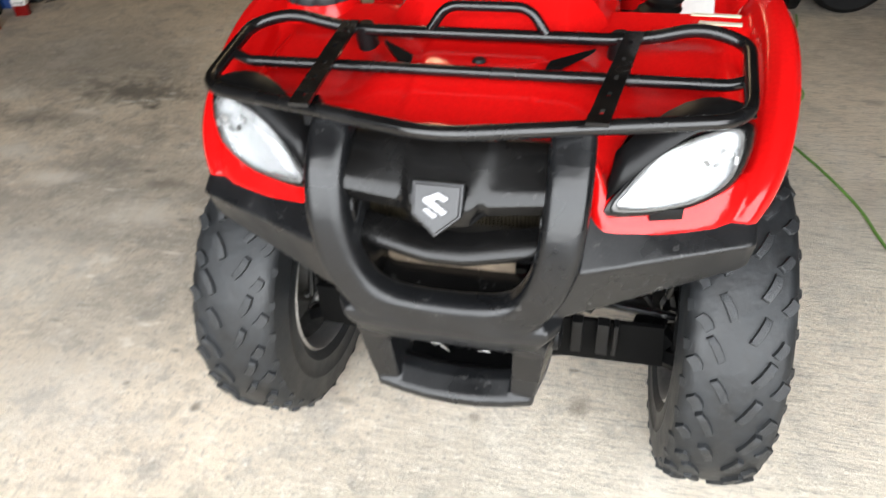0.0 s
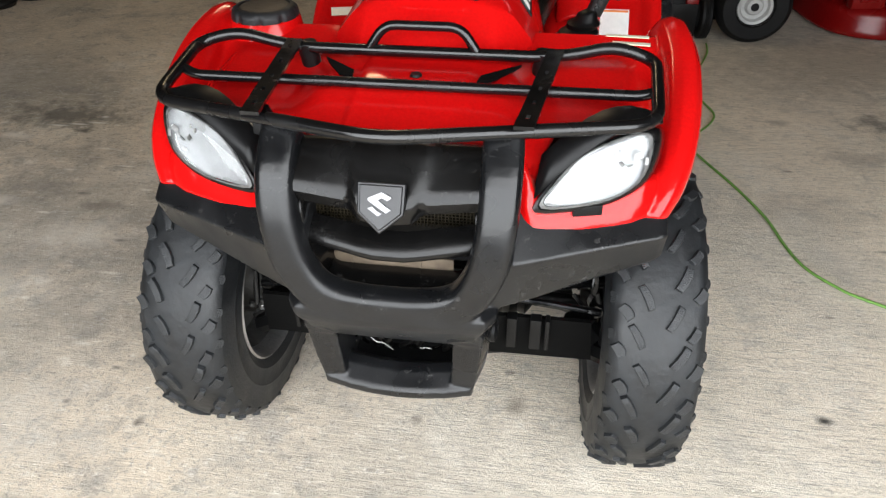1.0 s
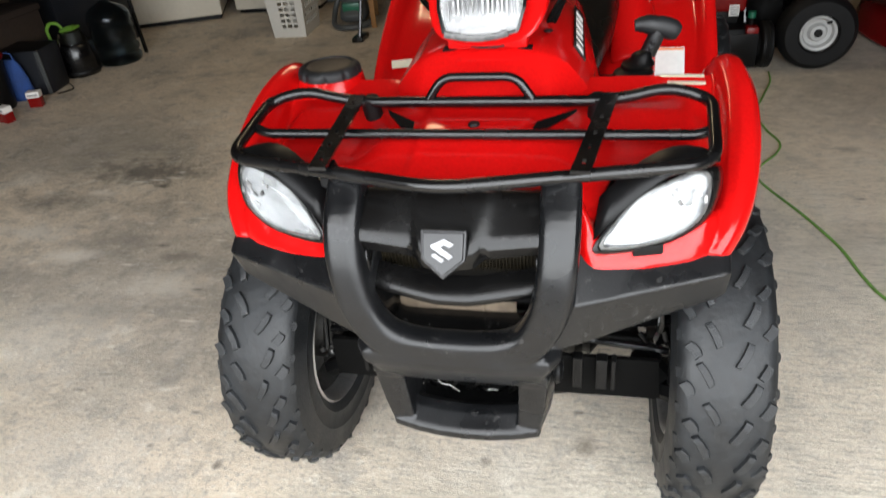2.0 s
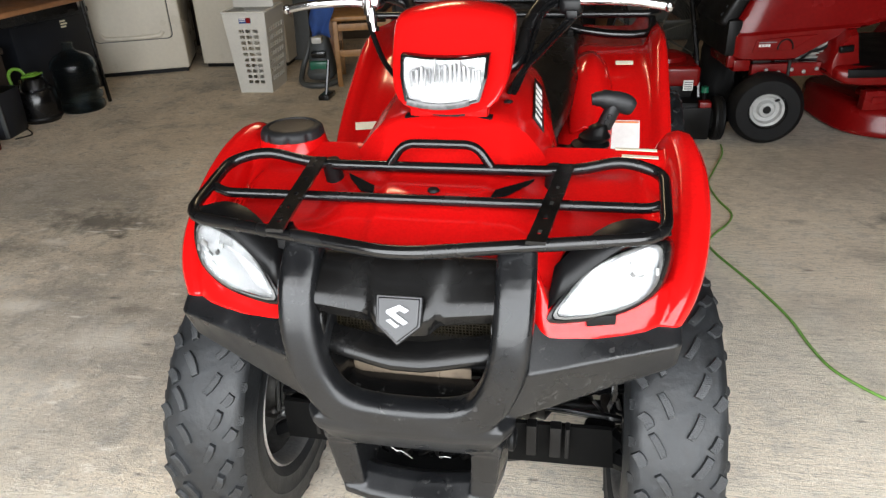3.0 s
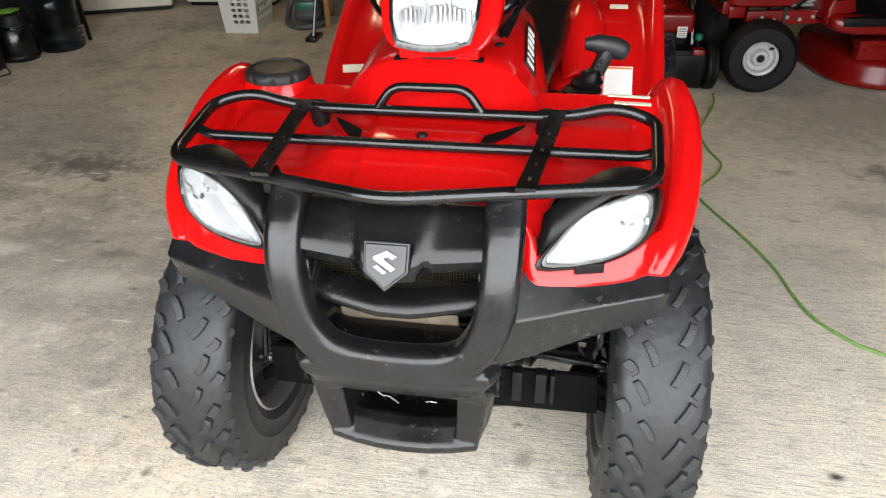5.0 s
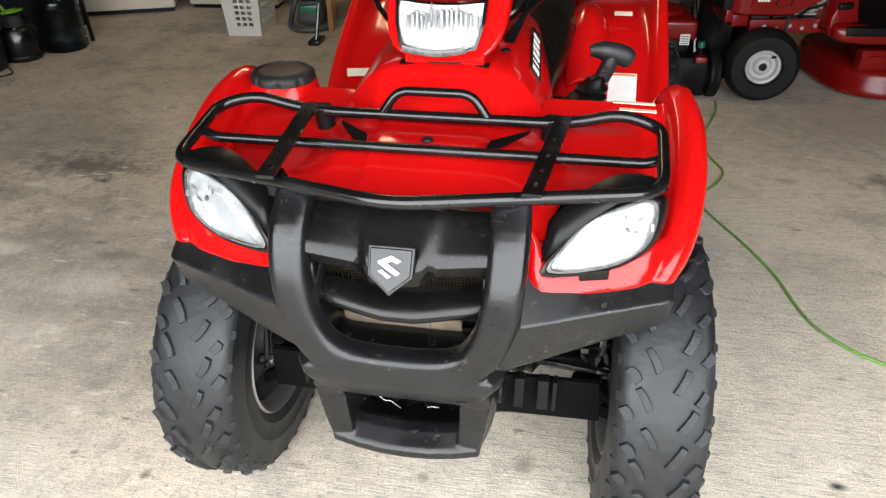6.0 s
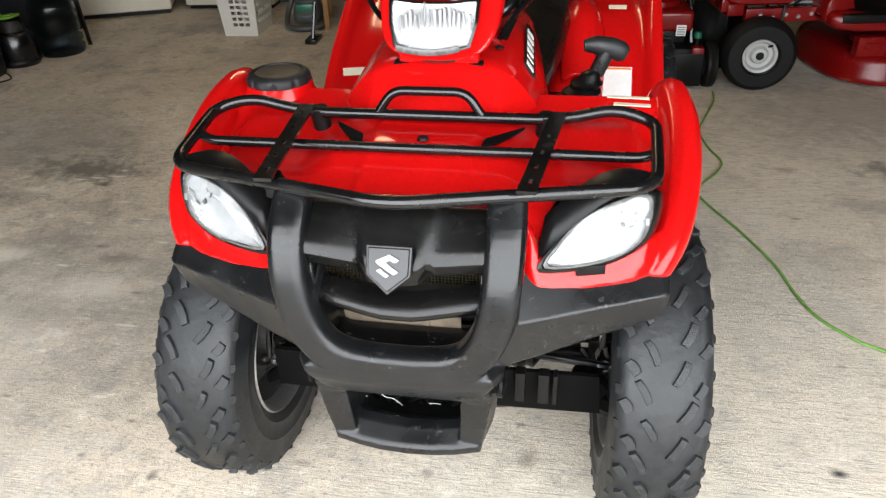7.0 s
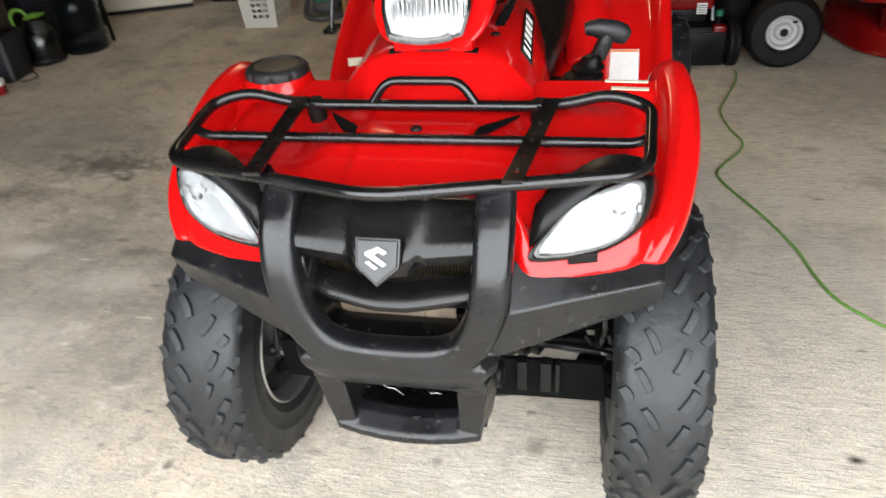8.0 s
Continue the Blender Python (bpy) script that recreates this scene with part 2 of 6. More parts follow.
    col = blend(col, (0.86, 0.80, 0.70), times(times(ranged(skin, 0.56, 0.66), 0.60), worn))
    col = blend(col, (0.13, 0.115, 0.095), times(times(ranged(crumbs, 0.58, 0.68), 0.6), worn))
    col = blend(col, (0.92, 0.88, 0.80), times(times(ranged(crumbs, 0.42, 0.33), 0.6), worn))
    # paler towards the right
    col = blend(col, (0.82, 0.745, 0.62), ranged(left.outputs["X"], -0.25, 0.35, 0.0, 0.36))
    # door daylight painted into the colour: the slab pales towards the door
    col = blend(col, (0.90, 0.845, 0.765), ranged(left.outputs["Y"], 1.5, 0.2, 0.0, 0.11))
    # crisp broom lines, plainest on the side away from the laundry
    lines = noise_at(180, 5, (0.07, 1.6, 1), 0.66, radians(-8))
    place = n.new("ShaderNodeSeparateXYZ")
    link.new(co.outputs["Object"], place.inputs[0])
    broom = times(ranged(lines, 0.53, 0.62), ranged(place.outputs["X"], -0.55, 0.1, 0.03, 0.55))
    wide_lines = noise_at(46, 6, (0.13, 1.3, 1), 0.72, radians(-8))
    col = blend(col, (0.24, 0.21, 0.17), times(ranged(wide_lines, 0.54, 0.66), ranged(place.outputs["X"], -0.55, 0.1, 0.04, 0.20)))
    col = blend(col, (0.86, 0.80, 0.69), times(ranged(wide_lines, 0.47, 0.34), ranged(place.outputs["X"], -0.55, 0.1, 0.04, 0.30)))
    col = blend(col, (0.20, 0.18, 0.15), broom)
    col = blend(col, (0.88, 0.82, 0.72), times(ranged(lines, 0.44, 0.37), ranged(place.outputs["X"], -0.55, 0.1, 0.04, 0.30)))
    # x, y, long and short radius, strength, colour
    stains_and_shade = [
        (-1.35, 0.55, 0.75, 0.80, 0.25, (0.26, 0.245, 0.22)), (-2.2, 1.6, 0.8, 0.5, 0.4, (0.26, 0.24, 0.215)),
        (-1.76, 1.33, 0.34, 0.15, 0.75, (0.085, 0.078, 0.068)), (-1.629, 1.202, 0.05, 0.030, 0.8, (0.05, 0.045, 0.04)), (-2.05, 1.05, 0.30, 0.12, 0.45, (0.09, 0.083, 0.075)),
        (-1.55, 1.02, 0.22, 0.09, 0.30, (0.10, 0.09, 0.08)), (-1.25, 0.68, 0.10, 0.05, 0.5, (0.12, 0.10, 0.08)),
        (0.190, -0.008, 0.030, 0.05, 0.6, (0.16, 0.12, 0.08)), (-0.036, -0.078, 0.018, 0.020, 0.6, (0.16, 0.12, 0.085)),
        (0.872, 0.047, 0.028, 0.019, 1.0, (0.03, 0.027, 0.024)), (0.16, 0.10, 0.014, 0.012, 0.7, (0.10, 0.08, 0.06)),
        (-0.66, -0.175, 0.018, 0.02, 0.8, (0.16, 0.13, 0.10)), (1.10, 1.62, 0.06, 0.04, 0.6, (0.13, 0.11, 0.09)),
        (1.62, 1.65, 0.30, 0.12, 0.75, (0.07, 0.062, 0.055)), (1.30, 1.35, 0.16, 0.07, 0.35, (0.14, 0.12, 0.10)),
        (-0.95, 0.15, 0.20, 0.12, 0.25, (0.20, 0.18, 0.16)), (-1.15, -0.10, 0.55, 0.38, 0.2, (0.29, 0.27, 0.235)), (-0.85, 0.42, 0.40, 0.25, 0.35, (0.27, 0.25, 0.22)), (-0.42, 0.12, 0.28, 0.16, 0.35, (0.16, 0.14, 0.12)),
        # second is the mower's shade painted in, third a browner floor at the back
        (1.05, 0.95, 0.30, 0.18, 0.25, (0.20, 0.18, 0.15)), (1.55, 2.3, 0.9, 0.6, 0.45, (0.24, 0.21, 0.165)), (-0.9, 2.6, 1.6, 0.7, 0.35, (0.36, 0.30, 0.215)),
        (-0.33, -0.09, 0.035, 0.016, 0.5, (0.17, 0.14, 0.11)), (-0.86, -0.14, 0.014, 0.010, 0.7, (0.15, 0.12, 0.09)), (0.17, 0.10, 0.010, 0.008, 0.7, (0.12, 0.09, 0.06)),
        # pale scratches
        (-1.755, 1.236, 0.055, 0.008, 0.8, (0.80, 0.76, 0.69)), (-1.68, 1.256, 0.055, 0.007, 0.9, (0.80, 0.76, 0.69)), (-1.605, 1.278, 0.055, 0.008, 0.9, (0.80, 0.76, 0.69)), (-1.606, 1.334, 0.022, 0.013, 0.7, (0.80, 0.76, 0.69)), (-1.45, 1.07, 0.05, 0.010, 0.6, (0.80, 0.76, 0.69)), (-1.50, 0.90, 0.03, 0.008, 0.6, (0.80, 0.76, 0.69)), (-1.88, 1.13, 0.08, 0.030, 0.6, (0.80, 0.76, 0.69)),
        (-1.30, 0.95, 0.045, 0.006, 0.7, (0.82, 0.78, 0.70)), (-1.15, 0.80, 0.030, 0.010, 0.7, (0.82, 0.78, 0.70)), (-1.42, 0.62, 0.040, 0.008, 0.7, (0.82, 0.78, 0.70)), (-1.02, 0.34, 0.050, 0.008, 0.7, (0.84, 0.80, 0.72)), (-0.93, 0.05, 0.035, 0.010, 0.7, (0.84, 0.80, 0.72)), (-1.20, 0.20, 0.022, 0.012, 0.8, (0.84, 0.80, 0.72)),
        (-1.08, 0.50, 0.030, 0.010, 0.7, (0.13, 0.115, 0.10)), (-1.36, 0.75, 0.035, 0.012, 0.7, (0.12, 0.11, 0.095)), (-0.80, -0.02, 0.020, 0.010, 0.7, (0.15, 0.13, 0.11)), (-1.18, 0.02, 0.028, 0.009, 0.6, (0.15, 0.13, 0.11)), (0.98, 0.42, 0.018, 0.008, 0.7, (0.16, 0.13, 0.10)), (1.22, 0.75, 0.030, 0.009, 0.6, (0.16, 0.13, 0.10)), (1.05, 1.22, 0.025, 0.010, 0.7, (0.15, 0.12, 0.095)), (1.38, 1.02, 0.020, 0.012, 0.7, (0.15, 0.12, 0.095)),
        # worn dark and pale patches beside the front wheel
        (-1.55, 0.78, 0.26, 0.12, 0.50, (0.20, 0.185, 0.165)), (-1.32, 0.36, 0.18, 0.11, 0.42, (0.22, 0.205, 0.18)), (-1.80, 0.50, 0.22, 0.13, 0.42, (0.22, 0.20, 0.18)), (-1.10, 0.62, 0.16, 0.07, 0.40, (0.22, 0.20, 0.18)),
        (-1.46, 0.20, 0.34, 0.24, 0.30, (0.78, 0.74, 0.66)), (-1.22, 0.52, 0.16, 0.09, 0.50, (0.76, 0.72, 0.64)), (-1.68, 0.66, 0.14, 0.06, 0.60, (0.80, 0.76, 0.68)), (-0.98, -0.22, 0.30, 0.18, 0.25, (0.78, 0.73, 0.65)), (-1.95, 0.80, 0.20, 0.08, 0.50, (0.74, 0.70, 0.63)),
    ]
    for sx, sy, rx, ry, strength, colour in stains_and_shade:
        mp = n.new("ShaderNodeMapping")
        mp.inputs["Location"].default_value = (-sx / rx, -sy / ry, 0)
        mp.inputs["Scale"].default_value = (1 / rx, 1 / ry, 0)
        link.new(co.outputs["Object"], mp.inputs["Vector"])
        ln = n.new("ShaderNodeVectorMath")
        ln.operation = "LENGTH"
        link.new(mp.outputs[0], ln.inputs[0])
        off = n.new("ShaderNodeMath")
        off.operation = "MULTIPLY_ADD"
        rag = 2.2 if ry >= 0.03 else 0.7
        off.inputs[1].default_value = rag
        link.new(wobble, off.inputs[0])
        link.new(ln.outputs["Value"], off.inputs[2])
        col = blend(col, colour, times(ranged(off.outputs[0], rag * 0.5 + 1.1, rag * 0.5 + 0.1), strength))
    link.new(col, b.inputs["Base Color"])
    link.new(ranged(cloud, 0.3, 0.7, 0.62, 0.88), b.inputs["Roughness"])
    bp = n.new("ShaderNodeBump")
    bp.inputs["Strength"].default_value, bp.inputs["Distance"].default_value = 0.7, 0.004
    link.new(lines, bp.inputs["Height"])
    bp2 = n.new("ShaderNodeBump")
    bp2.inputs["Strength"].default_value, bp2.inputs["Distance"].default_value = 0.8, 0.005
    link.new(grain, bp2.inputs["Height"])
    link.new(bp.outputs[0], bp2.inputs["Normal"])
    link.new(bp2.outputs[0], b.inputs["Normal"])
    return m


CONCRETE = concrete()


# ---- mesh helpers ----
def finish(bm, mat, smooth=40):
    bmesh.ops.recalc_face_normals(bm, faces=bm.faces)
    me = bpy.data.meshes.new("mesh")
    bm.to_mesh(me)
    bm.free()
    me.materials.append(mat)
    if smooth:
        me.shade_smooth()
        me.set_sharp_from_angle(angle=radians(smooth))
    return me


def part(name, bm, mat, parent, label="", smooth=40):
    ob = new(name, finish(bm, mat, smooth))
    ob.parent = parent
    if label:
        tagged(ob, label)
    return ob


def thing(name, label, category, m=None, group="", kind=""):
    ob = new(name)
    ob.empty_display_size = 0.1
    ob.matrix_world = m or Matrix()
    return tagged(ob, label, category, group, kind)


def solo(name, bm, mat, label, category, m=None, group="", kind="", smooth=40):
    ob = new(name, finish(bm, mat, smooth))
    ob.matrix_world = m or Matrix()
    return tagged(ob, label, category, group, kind)


def soften(ob, width=0.004, segments=2):
    mod = ob.modifiers.new("bevel", "BEVEL")
    mod.width, mod.segments, mod.limit_method, mod.angle_limit = width, segments, "ANGLE", radians(30)
    mod.harden_normals = False
    return ob


def rounded(ob, levels=1):
    mod = ob.modifiers.new("subsurf", "SUBSURF")
    mod.levels = mod.render_levels = levels
    return ob


def thick(ob, width=0.004, offset=-1):
    mod = ob.modifiers.new("solidify", "SOLIDIFY")
    mod.thickness, mod.offset = width, offset
    return ob


def put(bm, m):
    bmesh.ops.transform(bm, matrix=m, verts=bm.verts)
    return bm


def join(*bms):
    a = bms[0]
    for o in bms[1:]:
        me = bpy.data.meshes.new("tmp")
        o.to_mesh(me)
        o.free()
        a.from_mesh(me)
        bpy.data.meshes.remove(me)
    return a


def box(x0, x1, y0, y1, z0, z1, bevel=0.0, segments=2):
    bm = bmesh.new()
    bmesh.ops.create_cube(bm, size=1)
    put(bm, Matrix.Translation(((x0 + x1) / 2, (y0 + y1) / 2, (z0 + z1) / 2)) @ Matrix.Diagonal((x1 - x0, y1 - y0, z1 - z0, 1)))
    if bevel:
        bmesh.ops.bevel(bm, geom=list(bm.edges), offset=bevel, segments=segments, affect="EDGES", profile=0.6)
    return bm


def loft(sections, closed=True, caps=True):
    """Skin over rows of points; closed: each row is a ring."""
    bm = bmesh.new()
    rows = [[bm.verts.new(p) for p in s] for s in sections]
    k = len(rows[0])
    for a, c in zip(rows, rows[1:]):
        for i in range(k if closed else k - 1):
            j = (i + 1) % k
            bm.faces.new((a[i], a[j], c[j], c[i]))
    if caps and closed:
        bm.faces.new(rows[0][::-1])
        bm.faces.new(rows[-1])
    return bm


def spline(pts, steps=6, closed=False):
    """Catmull-Rom through the points."""
    p = [Vector(v) for v in pts]
    k = len(p)
    out = []
    for i in range(k if closed else k - 1):
        if closed:
            a, b, c, d = p[i - 1], p[i], p[(i + 1) % k], p[(i + 2) % k]
        else:
            a, b, c, d = p[max(i - 1, 0)], p[i], p[i + 1], p[min(i + 2, k - 1)]
        for s in range(steps):
            t = s / steps
            out.append(0.5 * (2 * b + (c - a) * t + (2 * a - 5 * b + 4 * c - d) * t * t + (3 * b - a - 3 * c + d) * t ** 3))
    if not closed:
        out.append(p[-1])
    return out


def sweep(pts, profile, up=(0, 0, 1), closed=False, scales=None):
    """A profile of (side, up) pairs carried along a line of points."""
    p = [Vector(v) for v in pts]
    k = len(p)
    rings = []
    for i in range(k):
        a = p[i - 1] if (closed or i) else p[i]
        c = p[(i + 1) % k] if (closed or i < k - 1) else p[i]
        t = (c - a).normalized()
        u = Vector(up)
        side = t.cross(u)
        if side.length < 1e-4:
            side = t.cross(Vector((1, 0, 0)))
        side.normalize()
        u = side.cross(t).normalized()
        f = scales[i] if scales else 1
        rings.append([p[i] + side * (s * f) + u * (h * f) for s, h in profile])
    if closed:
        rings.append(rings[0])
        bm = loft(rings, True, False)
        bmesh.ops.remove_doubles(bm, verts=bm.verts, dist=1e-6)
        return bm
    return loft(rings)


def ring(r, k=10, ry=None):
    return [(r * math.cos(2 * math.pi * i / k), (ry or r) * math.sin(2 * math.pi * i / k)) for i in range(k)]


def rect(w, h, r=0.3, k=3):
    """A rounded rectangle as (side, up) pairs; r is the corner's share of the shorter side."""
    c = min(w, h) * r
    out = []
    for sx, sy, a0 in ((1, 1, 0), (-1, 1, 90), (-1, -1, 180), (1, -1, 270)):
        for i in range(k + 1):
            a = radians(a0 + 90 * i / k)
            out.append((sx * (w / 2 - c) + c * math.cos(a), sy * (h / 2 - c) + c * math.sin(a)))
    return out


def tube(pts, r, k=10, steps=6, closed=False, up=(0, 0, 1)):
    return sweep(spline(pts, steps, closed) if steps else pts, ring(r, k), up, closed)


def fillet(pts, radius, k=5):
    """A line of straight runs with rounded corners."""
    p = [Vector(v) for v in pts]
    out = [p[0]]
    for a, b, c in zip(p, p[1:], p[2:]):
        r = min(radius, (a - b).length * 0.45, (c - b).length * 0.45)
        s, e = b + (a - b).normalized() * r, b + (c - b).normalized() * r
        for i in range(k + 1):
            t = i / k
            out.append(s * (1 - t) ** 2 + b * 2 * t * (1 - t) + e * t * t)
    return out + [p[-1]]


def turned(profile, k=32, axis="z", caps=True):
    """A solid of revolution from (radius, height) pairs."""
    bm = bmesh.new()
    rows = [[bm.verts.new((r * math.cos(2 * math.pi * i / k), r * math.sin(2 * math.pi * i / k), h)) for i in range(k)] for r, h in profile]
    for a, c in zip(rows, rows[1:]):
        for i in range(k):
            j = (i + 1) % k
            bm.faces.new((a[i], a[j], c[j], c[i]))
    for row, r in ((rows[0][::-1], profile[0][0]), (rows[-1], profile[-1][0])):
        if caps and r > 1e-3:
            bm.faces.new(row)
    bmesh.ops.remove_doubles(bm, verts=bm.verts, dist=1e-5)
    if axis == "x":
        put(bm, Matrix.Rotation(radians(90), 4, "Y"))
    if axis == "y":
        put(bm, Matrix.Rotation(radians(-90), 4, "X"))
    return bm


def prism(outline, depth, m=None, inset=0.0):
    """A flat outline of (x, y) pairs given thickness along z."""
    bm = bmesh.new()
    f = bm.faces.new([bm.verts.new((x, y, 0)) for x, y in outline])
    g = bmesh.ops.extrude_face_region(bm, geom=[f])
    bmesh.ops.translate(bm, vec=(0, 0, depth), verts=[v for v in g["geom"] if isinstance(v, bmesh.types.BMVert)])
    if m:
        put(bm, m)
    return bm


def rod(a, b, r, k=10):
    return sweep([Vector(a), Vector(b)], ring(r, k), (0.03, 0.02, 1))


def slab(name, x0, x1, y0, y1, z0, z1, mat, label, category):
    return solo(name, box(x0, x1, y0, y1, z0, z1), mat, label, category, ROOM, kind="structure", smooth=0)


solo("floor", box(-6.5, 7.0, -2.6, 6.8, -0.12, 0.0), CONCRETE, "oil-stained broom-finished concrete garage floor with painted light and shade", "floor", kind="structure", smooth=0)
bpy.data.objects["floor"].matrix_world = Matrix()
ground = solo("ground", box(-60, 60, -80, 60, -0.4, -0.125), DRIVE, "pale concrete driveway outside the garage", "ground", kind="structure", smooth=0)
slab("wall_back", -4.4, 4.6, 5.35, 5.5, 0, 2.6, WALL, "dull plasterboard back wall of the garage", "wall")
slab("wall_left", -4.55, -4.4, -2.05, 5.5, 0, 2.6, WALL, "dull plasterboard side wall of the garage", "wall")
slab("wall_right", 4.6, 4.75, -2.05, 5.5, 0, 2.6, WALL, "dull plasterboard side wall of the garage", "wall")
slab("wall_front_left", -4.4, -2.6, -2.05, -1.9, 0, 2.6, WALL, "wall beside the open garage door", "wall")
slab("wall_front_right", 2.0, 4.6, -2.05, -1.9, 0, 2.6, WALL, "wall beside the open garage door", "wall")
slab("wall_front_header", -2.6, 2.0, -2.05, -1.9, 2.25, 2.6, WALL, "wall above the open garage door", "wall")
slab("ceiling", -4.6, 4.8, -2.1, 5.55, 2.6, 2.7, CEILING, "bare brown wood garage ceiling", "ceiling")


# ---- the quad bike ----
bike = thing("quad_bike", "red four-wheeled quad bike with black front rack and bumper", "quad bike")


def smoothstep(a, b, x):
    t = max(0.0, min(1.0, (x - a) / (b - a)))
    return t * t * (3 - 2 * t)


def quad_wheel(x, y, width, steer, camber, outward, name):
    """Tyre with slanted lugs, steel rim, hub; outward is +1 or -1 for the side that faces away from the bike."""
    r, rz = 0.3175, 0.3125
    m = Matrix.Translation((x, y, rz)) @ Matrix.Rotation(radians(steer), 4, "Z") @ Matrix.Rotation(radians(camber), 4, "Y")
    holder = new(name)
    holder.parent, holder.matrix_local = bike, m
    h = width / 2
    base = r - 0.0095
    wall = [(0.164, h * 0.60), (0.180, h * 0.84), (0.196, h * 0.95), (0.200, h * 0.985), (0.204, h * 0.965), (0.232, h), (0.236, h * 1.025), (0.241, h * 1.005), (0.268, h * 0.99), (0.284, h * 0.965)]
    crown = [(0.284, h * 0.965), (base - 0.013, h * 0.90), (base - 0.006, h * 0.72), (base - 0.002, h * 0.42), (base, 0)]
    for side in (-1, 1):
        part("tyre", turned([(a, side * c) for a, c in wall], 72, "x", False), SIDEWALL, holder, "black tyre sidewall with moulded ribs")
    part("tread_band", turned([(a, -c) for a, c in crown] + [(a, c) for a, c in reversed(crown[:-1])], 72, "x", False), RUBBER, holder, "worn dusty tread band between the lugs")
    # lugs: curved bars beside the middle, set in and out by turns, and blocks on the shoulders
    joined = bmesh.new()
    count = 30
    # share of the half width (odd and even lugs), turn, length, half thickness, phase
    rows = ((-0.30, -0.46, 29, 0.043, 0.0068, 0.0), (0.30, 0.46, -29, 0.043, 0.0068, 0.5), (-0.70, -0.80, 36, 0.026, 0.0078, 0.40), (0.70, 0.80, -36, 0.026, 0.0078, 0.90), (-0.955, -0.955, 8, 0.017, 0.0070, 0.0), (0.955, 0.955, -8, 0.017, 0.0070, 0.5))
    for near, far, turn, length, wide, phase in rows:
        bend = 0.0026 if near * turn > 0 else -0.0026
        spine = [(bend * (4 * q * q - 0.5), q * length) for q in (-0.5, -0.2, 0.2, 0.5)]
        low = [(px - wide * (0.85 if k in (0, 3) else 1), py_) for k, (px, py_) in enumerate(spine)] + [(px + wide * (0.85 if k in (0, 3) else 1), py_) for k, (px, py_) in reversed(list(enumerate(spine)))]
        shape = lambda: loft([[Vector((px * sc, py_ * (1 + (sc - 1) * 0.5), hh)) for px, py_ in low] for sc, hh in ((1.12, -0.006), (1.05, 0.003), (1.0, 0.0066), (0.90, 0.0073))])
        shared = None
        for i in range(count):
            a = 2 * math.pi * (i + phase) / count
            side = (near, far)[i % 2]
            f = abs(side)
            rad = base - 0.0015 if f < 0.5 else base - 0.0045 if f < 0.75 else base - 0.0085 if f < 0.9 else base - 0.019
            lean = -side * 8 if f < 0.5 else -math.copysign(14 if f < 0.9 else 48, side)
            size = Matrix.Diagonal((random.uniform(0.85, 1.1), random.uniform(0.88, 1.08), random.uniform(0.75, 1.0) * (1 if f < 0.5 else 0.85 if f < 0.9 else 0.35), 1))
            mm = Matrix.Rotation(a, 4, "X") @ Matrix.Translation((side * h * 0.97, 0, rad)) @ Matrix.Rotation(radians(-lean), 4, "Y") @ Matrix.Rotation(radians(turn + random.uniform(-4, 4)), 4, "Z") @ size
            if name == "front_wheel":
                if shared is None:
                    lug = part("tread_lug", shape(), LUG, holder, smooth=35)
                    shared = lug.data
                else:
                    lug = new("tread_lug", shared)
                    lug.parent = holder
                lug.matrix_local = mm
            else:
                joined = join(joined, put(shape(), mm))
    if name == "front_wheel":
        joined.free()
    else:
        tagged(part("tread", joined, LUG, holder, "worn slanted tread", smooth=30), kind="stuff")
    o = outward
    part("rim", turned([(0.163, -o * h * 0.50), (0.172, -o * h * 0.70), (0.178, -o * h * 0.80), (0.181, -o * h * 0.86), (0.177, -o * h * 0.90), (0.170, -o * h * 0.82), (0.160, -o * h * 0.45)], 56, "x", False), STEEL, holder, "grey steel rim lip")
    part("rim_barrel", turned([(0.162, -o * h * 0.48), (0.150, -o * h * 0.2), (0.144, o * h * 0.10), (0.060, o * h * 0.22), (0.040, o * h * 0.30), (0.040, o * h * 0.36), (0.062, o * h * 0.30), (0.142, o * h * 0.2), (0.150, o * h * 0.80), (0.163, o * h * 0.92), (0.172, o * h * 0.90), (0.160, o * h * 0.70)], 48, "x", False), BARREL, holder, "dusty wheel dish")
    hub = turned([(0.0, -o * h * 0.72), (0.05, -o * h * 0.70), (0.078, -o * h * 0.62), (0.084, -o * h * 0.35), (0.084, o * h * 0.1), (0.05, o * h * 0.18), (0.0, o * h * 0.2)], 32, "x")
    part("brake_drum", hub, GREASE, holder, "dirty metal brake drum")
    return holder


quad_wheel(-0.420, 0.012, 0.160, -1.0, 2.0, -1, "front_wheel")
quad_wheel(0.405, 0.009, 0.160, 2.0, 0.0, 1, "front_wheel")
quad_wheel(-0.40, 1.27, 0.25, 0, 0, -1, "rear_wheel")
quad_wheel(0.44, 1.27, 0.24, 0, 0, 1, "rear_wheel")


# front bumper: hoop, wings, chin and the slotted skid box
bumper = new("front_bumper")
bumper.parent = bike
tagged(bumper, "scuffed black plastic front bumper")
half = [(0.153, -0.306, 0.826), (0.155, -0.334, 0.785), (0.153, -0.357, 0.73), (0.146, -0.366, 0.680), (0.134, -0.369, 0.640), (0.111, -0.370, 0.604), (0.080, -0.370, 0.587), (0.04, -0.371, 0.581)]
path = half + [(0, -0.371, 0.580)] + [(-x, y, z) for x, y, z in reversed(half)]
line = spline(path, 5)
hoop = sweep(line, rect(0.056, 0.046, 0.32, 4), (0, -1, 0))
